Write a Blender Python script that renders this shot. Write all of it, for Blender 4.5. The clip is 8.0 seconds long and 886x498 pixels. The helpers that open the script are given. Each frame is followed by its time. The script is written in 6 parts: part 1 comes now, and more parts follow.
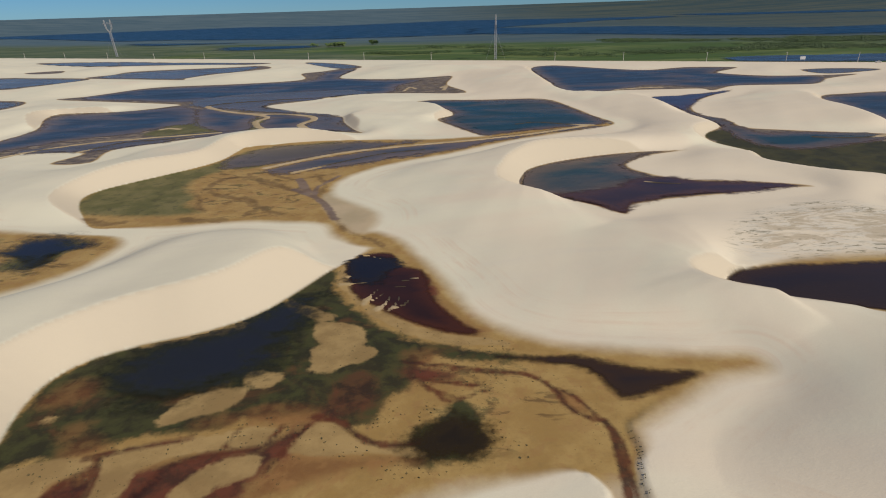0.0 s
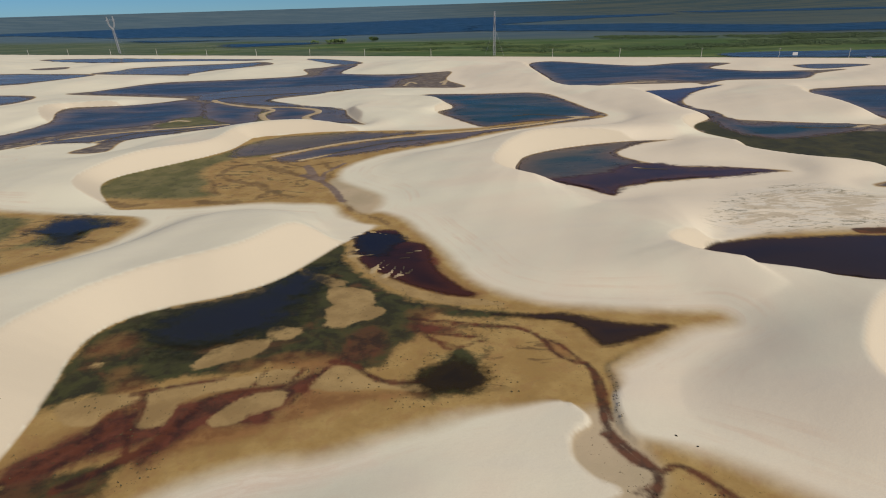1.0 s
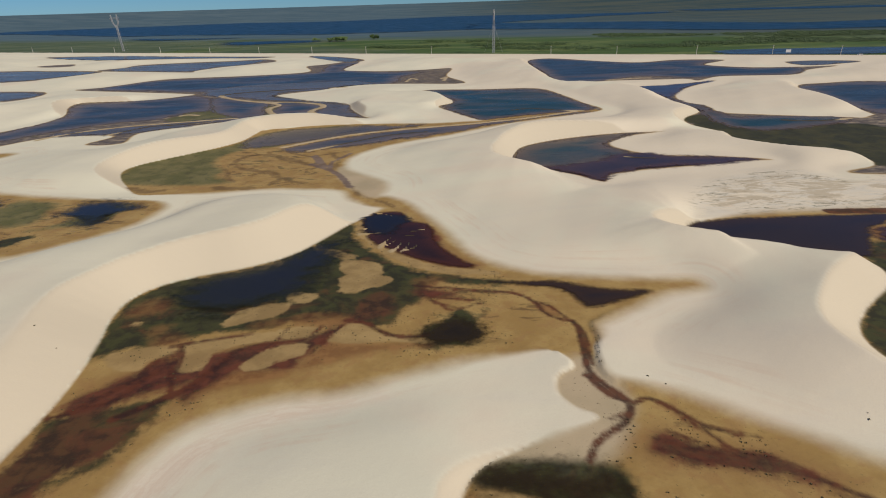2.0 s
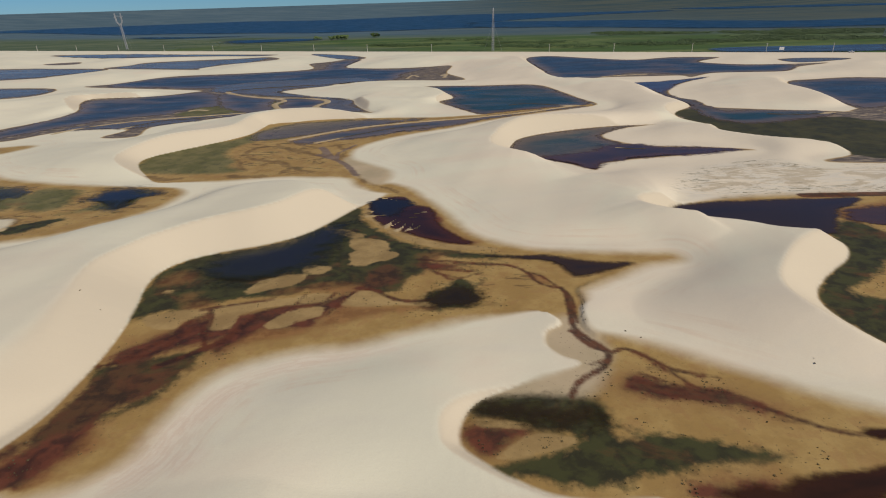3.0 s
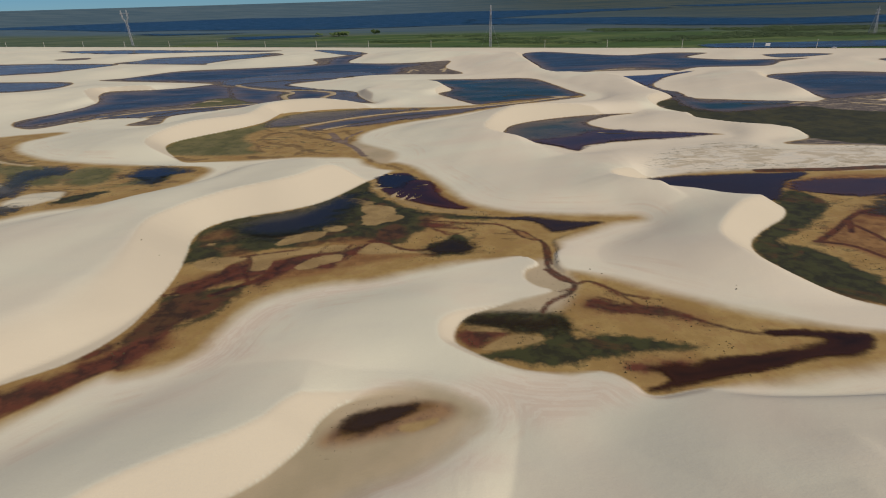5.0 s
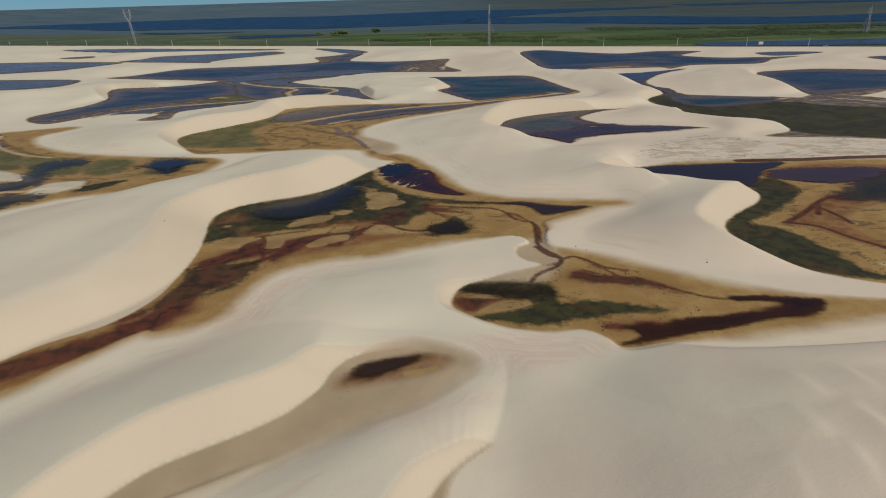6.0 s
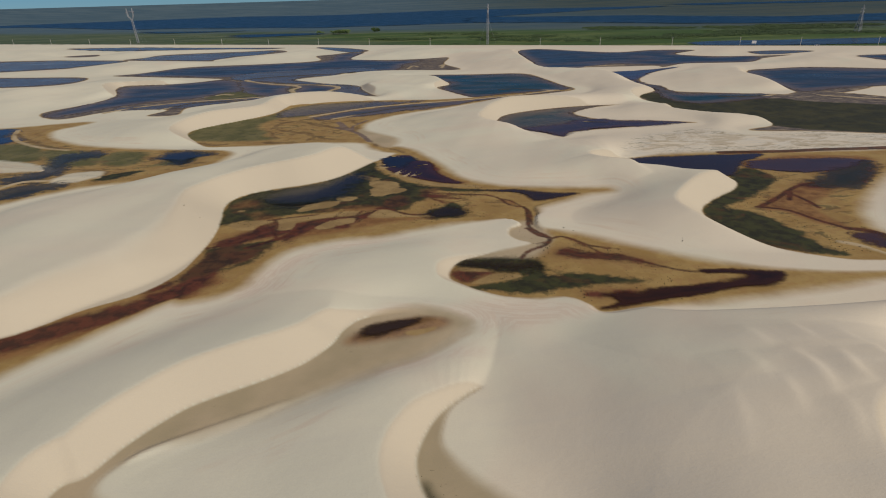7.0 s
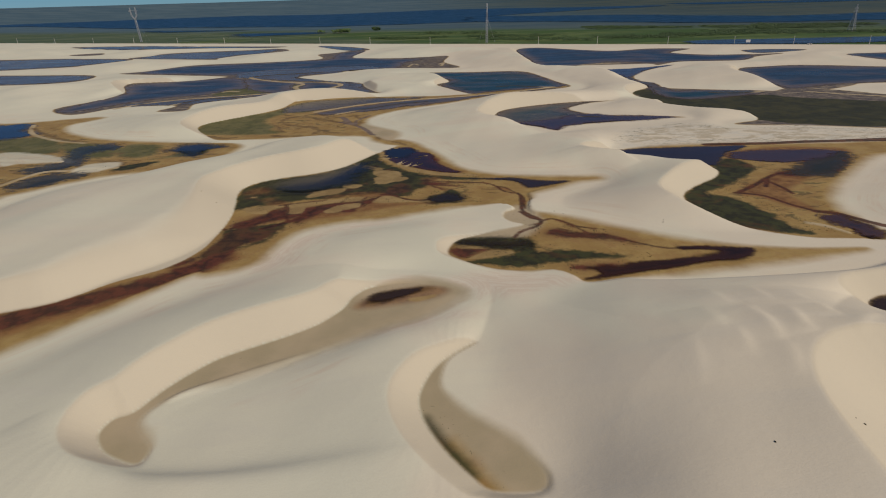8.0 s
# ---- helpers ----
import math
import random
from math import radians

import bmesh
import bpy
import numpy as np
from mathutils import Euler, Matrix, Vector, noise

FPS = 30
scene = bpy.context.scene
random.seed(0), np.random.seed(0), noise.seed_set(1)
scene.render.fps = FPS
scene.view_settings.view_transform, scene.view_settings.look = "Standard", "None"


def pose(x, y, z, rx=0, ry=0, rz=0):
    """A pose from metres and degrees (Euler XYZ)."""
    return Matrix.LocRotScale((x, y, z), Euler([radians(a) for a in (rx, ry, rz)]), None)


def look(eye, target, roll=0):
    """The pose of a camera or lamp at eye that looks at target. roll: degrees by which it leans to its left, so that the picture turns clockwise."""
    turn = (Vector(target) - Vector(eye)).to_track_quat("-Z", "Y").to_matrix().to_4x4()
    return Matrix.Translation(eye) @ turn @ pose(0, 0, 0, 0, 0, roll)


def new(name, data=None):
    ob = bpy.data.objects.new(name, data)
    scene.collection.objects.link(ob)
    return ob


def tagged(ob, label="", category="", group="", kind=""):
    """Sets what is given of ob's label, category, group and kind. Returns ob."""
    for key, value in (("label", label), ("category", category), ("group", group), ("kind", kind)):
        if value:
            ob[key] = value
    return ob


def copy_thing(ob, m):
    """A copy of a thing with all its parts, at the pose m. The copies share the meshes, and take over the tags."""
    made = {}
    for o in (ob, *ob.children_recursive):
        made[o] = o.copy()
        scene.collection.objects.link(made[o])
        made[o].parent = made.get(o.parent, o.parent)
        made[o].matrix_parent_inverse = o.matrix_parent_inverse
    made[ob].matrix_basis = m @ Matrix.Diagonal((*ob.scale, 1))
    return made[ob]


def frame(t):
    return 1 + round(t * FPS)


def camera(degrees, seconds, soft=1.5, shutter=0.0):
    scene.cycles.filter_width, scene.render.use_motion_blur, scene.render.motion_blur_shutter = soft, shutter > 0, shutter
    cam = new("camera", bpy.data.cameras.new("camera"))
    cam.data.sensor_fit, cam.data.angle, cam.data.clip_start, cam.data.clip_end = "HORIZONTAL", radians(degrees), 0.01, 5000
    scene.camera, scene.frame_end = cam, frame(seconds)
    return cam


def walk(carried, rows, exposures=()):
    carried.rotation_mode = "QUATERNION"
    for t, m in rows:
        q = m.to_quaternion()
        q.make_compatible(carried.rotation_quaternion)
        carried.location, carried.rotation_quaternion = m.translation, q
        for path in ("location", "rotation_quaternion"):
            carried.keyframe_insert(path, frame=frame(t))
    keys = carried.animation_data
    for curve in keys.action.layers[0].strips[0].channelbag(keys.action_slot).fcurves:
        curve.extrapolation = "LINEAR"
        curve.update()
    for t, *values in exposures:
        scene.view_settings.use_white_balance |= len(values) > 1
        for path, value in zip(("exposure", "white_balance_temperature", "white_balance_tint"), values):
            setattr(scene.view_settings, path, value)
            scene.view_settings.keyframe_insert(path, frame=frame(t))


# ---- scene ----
cam = camera(77.8, 8.0, soft=1.05)
METRES, EYE = 99.293, 55.0
ROWS = [
    (0.0, 0.0, 0.0, 0.0, -0.72, -23.48, 1.66),
    (0.5, -0.0028, -0.0614, -0.0053, -0.76, -23.58, 1.66),
    (1.0, -0.0056, -0.1247, -0.0072, -0.79, -23.7, 1.65),
    (1.5, -0.0088, -0.1881, -0.0089, -0.8, -23.79, 1.65),
    (3.0, -0.0171, -0.3781, -0.0086, -0.82, -23.98, 1.68),
    (3.5, -0.0188, -0.4402, -0.0076, -0.82, -24.08, 1.65),
    (4.0, -0.0198, -0.5018, -0.0061, -0.84, -24.16, 1.66),
    (4.5, -0.0196, -0.5626, -0.0055, -0.87, -24.21, 1.65),
    (6.0, -0.0191, -0.7491, -0.0024, -0.95, -24.33, 1.64),
    (6.5, -0.0188, -0.8123, 0.0003, -0.96, -24.39, 1.62),
    (7.0, -0.0189, -0.8749, 0.0019, -1.0, -24.4, 1.6),
    (7.5, -0.0194, -0.9372, 0.0026, -1.0, -24.43, 1.59),
    (8.0, -0.0199, -0.9991, 0.0035, -1.01, -24.46, 1.58),
]
walk(cam, [(t, pose(0, 0, EYE) @ pose(METRES * x, METRES * y, METRES * z, 90 + pitch, roll, yaw))
           for t, x, y, z, yaw, pitch, roll in ROWS],
     exposures=[(0.0, 0.145), (4.0, 0.04), (8.0, -0.21)])

# ---- daylight ----
SUN_HIGH, SUN_FROM = 41.0, 126.0  # elevation, and compass bearing with +y as north
world = bpy.data.worlds.new("sky")
scene.world = world
world.use_nodes = True
wn = world.node_tree.nodes
sky = wn.new("ShaderNodeTexSky")
sky.sky_type, sky.sun_disc = "NISHITA", False
sky.altitude = 1500
sky.sun_elevation, sky.sun_rotation = radians(SUN_HIGH), radians(SUN_FROM)
sky.air_density, sky.dust_density, sky.ozone_density = 1.0, 0.0, 6.0
wn["Background"].inputs["Strength"].default_value = 0.052
tint = wn.new("ShaderNodeMix")
tint.data_type, tint.blend_type = "RGBA", "MULTIPLY"
tint.inputs[0].default_value, tint.inputs[7].default_value = 1.0, (0.44, 0.74, 1.05, 1.0)
world.node_tree.links.new(sky.outputs[0], tint.inputs[6])
world.node_tree.links.new(tint.outputs[2], wn["Background"].inputs["Color"])
sun = new("sun", bpy.data.lights.new("sun", "SUN"))
sun.data.energy, sun.data.angle, sun.data.color = 4.3, radians(0.6), (1.0, 0.88, 0.73)
sb, sh = radians(SUN_FROM), radians(SUN_HIGH)
sun.matrix_world = look((math.sin(sb) * math.cos(sh) * 300, math.cos(sb) * math.cos(sh) * 300, math.sin(sh) * 300), (0, 0, 0))

# ---- materials ----
class Nodes:
    """A short way to wire a node material."""

    def __init__(self, name):
        self.mat = bpy.data.materials.new(name)
        self.mat.use_nodes = True
        self.tree = self.mat.node_tree
        self.shader = self.tree.nodes["Principled BSDF"]
        self.place = self.tree.nodes.new("ShaderNodeTexCoord").outputs["Object"]

    def put(self, socket, value):
        if isinstance(value, bpy.types.NodeSocket):
            self.tree.links.new(value, socket)
        elif isinstance(value, tuple) and len(value) == 3 and len(socket.default_value) == 4:
            socket.default_value = (*value, 1.0)
        else:
            socket.default_value = value

    def attr(self, name):
        n = self.tree.nodes.new("ShaderNodeAttribute")
        n.attribute_name = name
        return n.outputs["Fac"]

    def scaled(self, x, y, z=1.0):
        n = self.tree.nodes.new("ShaderNodeVectorMath")
        n.operation = "MULTIPLY"
        self.put(n.inputs[0], self.place)
        n.inputs[1].default_value = (x, y, z)
        return n.outputs[0]

    def noise(self, scale, detail=3.0, rough=0.55, at=None, warp=0.0):
        n = self.tree.nodes.new("ShaderNodeTexNoise")
        self.put(n.inputs["Vector"], at if at is not None else self.place)
        n.inputs["Scale"].default_value, n.inputs["Detail"].default_value = scale, detail
        n.inputs["Roughness"].default_value, n.inputs["Distortion"].default_value = rough, warp
        return n.outputs["Fac"]

    def math(self, op, a, b=0.0, c=0.0):
        n = self.tree.nodes.new("ShaderNodeMath")
        n.operation = op
        for s, v in zip(n.inputs, (a, b, c)):
            self.put(s, v)
        return n.outputs[0]

    def ramp(self, value, lo, hi, a=0.0, b=1.0):
        n = self.tree.nodes.new("ShaderNodeMapRange")
        n.interpolation_type = "SMOOTHSTEP"
        for s, v in zip(n.inputs, (value, lo, hi, a, b)):
            self.put(s, v)
        return n.outputs[0]

    def mix(self, fac, a, b):
        n = self.tree.nodes.new("ShaderNodeMix")
        n.data_type = "RGBA"
        self.put(n.inputs[0], fac), self.put(n.inputs[6], a), self.put(n.inputs[7], b)
        return n.outputs[2]

    def bump(self, height, distance, strength=1.0, onto=None):
        n = self.tree.nodes.new("ShaderNodeBump")
        self.put(n.inputs["Height"], height)
        n.inputs["Distance"].default_value, n.inputs["Strength"].default_value = distance, strength
        if onto is not None:
            self.put(n.inputs["Normal"], onto)
        return n.outputs["Normal"]

    def out(self, **values):
        for key, v in values.items():
            self.put(self.shader.inputs[key.replace("_", " ")], v)
        return self.mat


def ground_material():
    n = Nodes("sand_and_marsh")
    shore, weed, rust, bars, rill, pond, plain = [n.attr(a) for a in ("shore", "weed", "rust", "bars", "rill", "pond", "plain")]
    crust, fringe, slip_face, grey, mottle, olive, spit, lake = [n.attr(a) for a in ("crust", "fringe", "slip_face", "grey", "mottle", "olive", "spit", "lake")]
    stain, brook, orange, pale, pink = [n.attr(a) for a in ("stain", "brook", "orange", "pale", "pink")]
    broad, mid, fine, grain = n.noise(0.02, 2), n.noise(0.12, 6, 0.62), n.noise(0.9, 5, 0.65), n.noise(4.0, 4, 0.7)
    frayed = n.noise(0.30, 6, 0.58, None, 0.25)

    def off(v, size):
        return n.math("MULTIPLY", n.math("SUBTRACT", v, 0.5), size)
    # dry sand: pale quartz, warmer and greyer drifts; a warmer, darker tone on the slip faces
    sand = n.mix(n.ramp(broad, 0.35, 0.65), (0.552, 0.545, 0.434), (0.600, 0.580, 0.455))
    east = n.tree.nodes.new("ShaderNodeSeparateXYZ")
    n.put(east.inputs[0], n.place)
    blush = n.math("ADD", n.noise(0.016, 4, 0.55, None, 0.8), n.ramp(east.outputs[0], -40.0, 60.0, -0.10, 0.12))
    sand = n.mix(n.ramp(blush, 0.42, 0.62, 0.0, 0.8), sand, (0.582, 0.520, 0.412))
    streak = n.noise(0.05, 5, 0.6, n.scaled(0.5, 2.0), 1.5)
    sand = n.mix(n.ramp(streak, 0.45, 0.75, 0.0, 0.25), sand, (0.51, 0.49, 0.425))
    sand = n.mix(n.ramp(slip_face, 0.0, 1.0), sand, (0.497, 0.446, 0.342))
    # strand lines that follow the shores
    line_at = n.tree.nodes.new("ShaderNodeCombineXYZ")
    n.put(line_at.inputs[0], n.math("MULTIPLY", shore, 0.55)), n.put(line_at.inputs[1], n.math("MULTIPLY", n.noise(0.02, 2), 5.0))
    strand = n.math("MULTIPLY", n.ramp(n.noise(1.0, 4, 0.6, line_at.outputs[0]), 0.44, 0.70), n.math("MULTIPLY", n.ramp(fringe, 1.0, 5.0), n.ramp(shore, 26.0, 8.0)))
    sand = n.mix(n.math("MULTIPLY", strand, n.ramp(mid, 0.4, 0.6, 0.1, 0.75)), sand, (0.54, 0.45, 0.345))
    # rosy flats combed by old water lines
    comb_at = n.tree.nodes.new("ShaderNodeCombineXYZ")
    n.put(comb_at.inputs[0], n.math("MULTIPLY", shore, 1.1)), n.put(comb_at.inputs[1], n.math("MULTIPLY", n.noise(0.06, 4), 9.0))
    combed = n.noise(1.3, 5, 0.6, comb_at.outputs[0])
    rosy = n.mix(n.ramp(combed, 0.40, 0.62), (0.555, 0.458, 0.362), (0.600, 0.535, 0.435))
    sand = n.mix(n.ramp(n.math("ADD", pink, off(mid, 9.0)), -3.0, 3.0, 0.0, 0.75), sand, rosy)
    sand = n.mix(n.ramp(grain, 0.3, 0.7, 0.0, 0.12), sand, (0.42, 0.37, 0.29))
    # damp margin round the hollows, then their floors
    shore_w = n.math("ADD", shore, n.math("MULTIPLY", n.math("ADD", off(mid, 3.0), off(fine, 0.2)), n.ramp(fringe, 0.0, 5.0, 0.12, 1.0)))
    damp = n.mix(n.ramp(mid, 0.38, 0.62), (0.265, 0.172, 0.058), (0.325, 0.225, 0.082))
    damp = n.mix(n.ramp(fine, 0.45, 0.8, 0.0, 0.35), damp, (0.20, 0.135, 0.055))
    damp = n.mix(n.ramp(frayed, 0.52, 0.62, 0.0, 0.35), damp, (0.25, 0.14, 0.055))
    grey_sand = n.mix(n.ramp(n.noise(0.07, 3), 0.35, 0.65), (0.335, 0.285, 0.185), (0.405, 0.335, 0.225))
    damp = n.mix(n.ramp(n.math("ADD", grey, off(mid, 3.0)), -5.0, -1.5, 0.0, 0.92), damp, grey_sand)
    col = n.mix(n.ramp(shore_w, n.math("ADD", fringe, 0.3), -0.6), sand, damp)
    inside = n.ramp(shore_w, 0.6, -0.6)
    bed = n.mix(n.ramp(frayed, 0.4, 0.6), (0.078, 0.066, 0.060), (0.125, 0.105, 0.085))
    bed = n.mix(n.ramp(n.noise(0.22, 6, 0.7, n.scaled(0.5, 1.7), 0.8), 0.50, 0.62, 0.0, 0.8), bed, (0.31, 0.255, 0.175))
    col = n.mix(n.math("MULTIPLY", n.ramp(lake, 0.3, 0.7), n.ramp(shore_w, 0.3, -1.4)), col, bed)
    # pale leached crust with dark tufts
    lumps = n.noise(0.10, 6, 0.7, n.scaled(0.7, 1.6), 1.2)
    flaky = n.noise(0.16, 8, 0.72, n.scaled(0.45, 1.5), 1.8)
    col = n.mix(n.math("MULTIPLY", n.ramp(crust, -2.0, 6.0), n.ramp(flaky, 0.42, 0.58, 0.0, 0.8)), col, (0.51, 0.49, 0.42))
    col = n.mix(n.math("MULTIPLY", n.ramp(crust, 3.0, 9.0), n.ramp(lumps, 0.47, 0.56, 0.0, 0.85)), col, (0.39, 0.34, 0.25))
    tuft = n.math("MULTIPLY", n.math("MULTIPLY", n.ramp(crust, -3.0, 3.0), n.ramp(crust, 14.0, 5.0, 0.25, 1.0)), n.math("MULTIPLY", n.ramp(n.noise(0.035, 3, 0.6), 0.40, 0.52), n.ramp(n.noise(0.30, 8, 0.75, n.scaled(0.5, 1.9), 1.6), 0.53, 0.59)))
    col = n.mix(n.math("MULTIPLY", tuft, 0.8), col, (0.13, 0.125, 0.075))
    # stains, weed, bars, rills
    edge = n.math("ADD", off(mid, 5.0), n.math("ADD", off(frayed, 5.0), off(fine, 1.6)))
    edge = n.math("MULTIPLY", edge, n.ramp(grey, -9.0, -4.0, 1.0, 0.22))
    mott = n.math("MULTIPLY", n.ramp(mottle, -3.0, 3.0), n.ramp(n.noise(0.13, 8, 0.7, n.scaled(0.8, 1.6), 1.0), 0.52, 0.60))
    col = n.mix(n.math("MULTIPLY", inside, n.math("MULTIPLY", mott, 0.75)), col, n.mix(n.ramp(mid, 0.4, 0.6), (0.10, 0.060, 0.025), (0.085, 0.075, 0.030)))
    film = n.mix(n.ramp(mid, 0.38, 0.64), (0.085, 0.088, 0.030), (0.135, 0.125, 0.050))
    film = n.mix(n.ramp(frayed, 0.54, 0.64, 0.0, 0.6), film, (0.05, 0.052, 0.022))
    col = n.mix(n.math("MULTIPLY", inside, n.ramp(n.math("ADD", olive, edge), -2.5, 2.5, 0.0, 0.95)), col, film)
    patch = n.noise(0.09, 6, 0.65, None, 0.6)
    green = n.mix(n.ramp(frayed, 0.40, 0.60), (0.017, 0.019, 0.009), (0.037, 0.042, 0.014))
    green = n.mix(n.math("MULTIPLY", n.ramp(patch, 0.52, 0.68, 0.0, 0.7), n.ramp(lake, 0.2, 0.8, 1.0, 0.15)), green, (0.090, 0.040, 0.016))
    green = n.mix(n.ramp(fine, 0.55, 0.8, 0.0, 0.3), green, (0.046, 0.047, 0.018))
    green = n.mix(n.ramp(lake, 0.3, 0.7, 0.0, 0.65), green, n.mix(n.ramp(patch, 0.4, 0.6), (0.030, 0.030, 0.012), (0.058, 0.054, 0.018)))
    col = n.mix(n.math("MULTIPLY", inside, n.ramp(n.math("ADD", weed, edge), -1.3, 1.0, 0.0, 0.97)), col, green)
    halo = n.ramp(n.math("ADD", rust, edge), -5.0, -0.5, 0.0, 0.4)
    col = n.mix(n.math("MULTIPLY", inside, n.math("MULTIPLY", halo, n.ramp(weed, -1.0, 1.0, 1.0, 0.15))), col, n.mix(n.ramp(frayed, 0.4, 0.6), (0.15, 0.068, 0.026), (0.21, 0.115, 0.042)))
    iron = n.mix(n.ramp(frayed, 0.38, 0.62), (0.130, 0.048, 0.017), (0.225, 0.112, 0.040))
    col = n.mix(n.math("MULTIPLY", inside, n.ramp(n.math("ADD", orange, n.math("MULTIPLY", edge, 0.7)), -1.8, 1.4, 0.0, n.ramp(weed, -1.0, 1.5, 0.72, 0.45))), col, iron)
    rusty = n.mix(n.ramp(frayed, 0.38, 0.6), (0.036, 0.013, 0.010), (0.098, 0.028, 0.016))
    col = n.mix(n.math("MULTIPLY", inside, n.ramp(n.math("ADD", rust, n.math("MULTIPLY", edge, 0.8)), -1.5, 1.0, 0.0, n.ramp(weed, -1.0, 2.0, 0.93, 0.5))), col, rusty)
    bar_col = n.mix(n.ramp(mid, 0.38, 0.62), (0.33, 0.235, 0.10), (0.24, 0.165, 0.068))
    bar_w = n.math("ADD", bars, n.math("ADD", n.math("MULTIPLY", edge, 0.5), 0.35))
    col = n.mix(n.math("MULTIPLY", inside, n.ramp(bar_w, -0.3, 0.6, 0.0, 0.9)), col, bar_col)
    speck = n.math("MULTIPLY", n.ramp(n.noise(0.8, 5, 0.8, None, 0.5), 0.63, 0.68), n.math("MULTIPLY", n.ramp(shore, -1.0, -4.0), n.ramp(mid, 0.45, 0.6)))
    col = n.mix(n.math("MULTIPLY", speck, 0.7), col, (0.05, 0.04, 0.018))
    tufts = n.math("MULTIPLY", n.ramp(n.noise(1.3, 4, 0.7), 0.62, 0.67), n.ramp(n.math("ADD", n.math("MAXIMUM", weed, rill), off(mid, 14.0)), -4.5, -0.5))
    col = n.mix(n.math("MULTIPLY", inside, n.math("MULTIPLY", tufts, 0.8)), col, (0.045, 0.042, 0.018))
    col = n.mix(n.ramp(n.math("ADD", spit, n.math("ADD", off(frayed, 1.6), off(fine, 0.6))), -0.5, 0.5, 0.0, 0.9), col, n.mix(n.ramp(mid, 0.4, 0.6), (0.35, 0.275, 0.15), (0.43, 0.35, 0.22)))
    silt = n.math("ADD", stain, n.math("ADD", off(frayed, 4.5), off(fine, 1.2)))
    col = n.mix(n.ramp(silt, -1.2, 0.8, 0.0, 0.7), col, n.mix(n.ramp(mid, 0.4, 0.6), (0.095, 0.058, 0.022), (0.145, 0.092, 0.036)))
    col = n.mix(n.ramp(n.math("ADD", pale, n.math("MULTIPLY", edge, 0.6)), -1.6, 1.2, 0.0, 0.75), col, sand)
    rill_w = n.math("ADD", rill, n.math("ADD", off(frayed, 1.2), off(fine, 0.7)))
    col = n.mix(n.ramp(rill_w, -0.5, 0.45, 0.0, 0.92), col, n.mix(n.ramp(frayed, 0.4, 0.6), (0.032, 0.012, 0.008), (0.085, 0.027, 0.012)))
    col = n.mix(n.ramp(n.math("ADD", brook, off(frayed, 2.2)), -0.6, 0.5, 0.0, 0.85), col, n.mix(n.ramp(mid, 0.4, 0.6), (0.115, 0.082, 0.066), (0.160, 0.122, 0.104)))
    col = n.mix(n.ramp(pond, 1.0, 4.0, 0.0, 0.9), col, (0.022, 0.018, 0.012))
    # wet meadow beyond the road
    swale = n.noise(0.012, 5, 0.6, n.scaled(0.35, 1.6), 0.6)
    tone = n.math("ADD", n.noise(0.004, 3, 0.5), n.ramp(east.outputs[0], -500.0, 250.0, -0.2, 0.2))
    lush = n.mix(n.ramp(swale, 0.40, 0.60), (0.042, 0.082, 0.018), (0.095, 0.130, 0.040))
    reed = n.mix(n.ramp(swale, 0.42, 0.58), (0.055, 0.085, 0.045), (0.100, 0.125, 0.070))
    meadow = n.mix(n.ramp(tone, 0.36, 0.54), reed, lush)
    meadow = n.mix(n.ramp(n.noise(0.03, 6, 0.7, n.scaled(0.3, 1.8)), 0.50, 0.60, 0.0, 0.7), meadow, (0.028, 0.056, 0.016))
    # far marsh: distance haze is put into its colour as a blue cast
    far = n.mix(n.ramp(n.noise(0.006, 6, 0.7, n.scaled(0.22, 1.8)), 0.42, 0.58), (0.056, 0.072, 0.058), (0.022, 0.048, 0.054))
    # the painted haze grows stronger towards the west
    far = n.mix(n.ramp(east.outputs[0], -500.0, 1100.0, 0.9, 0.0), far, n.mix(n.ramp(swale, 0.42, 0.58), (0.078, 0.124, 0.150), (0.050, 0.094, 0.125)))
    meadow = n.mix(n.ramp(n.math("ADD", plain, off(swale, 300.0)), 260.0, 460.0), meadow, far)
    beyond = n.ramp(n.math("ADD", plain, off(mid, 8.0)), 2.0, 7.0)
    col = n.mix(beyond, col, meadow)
    wet = n.ramp(shore_w, 1.0, -2.0)
    ripple = n.noise(1.2, 3, 0.6, n.scaled(1.0, 2.6), 0.8)
    relief = n.bump(grain, 0.03, 0.35, n.bump(ripple, 0.05, 0.35, n.bump(mid, 0.35, 0.3)))
    return n.out(Base_Color=col, Roughness=n.math("SUBTRACT", 0.95, n.math("MULTIPLY", wet, 0.3)), Specular_IOR_Level=0.25, Normal=relief)


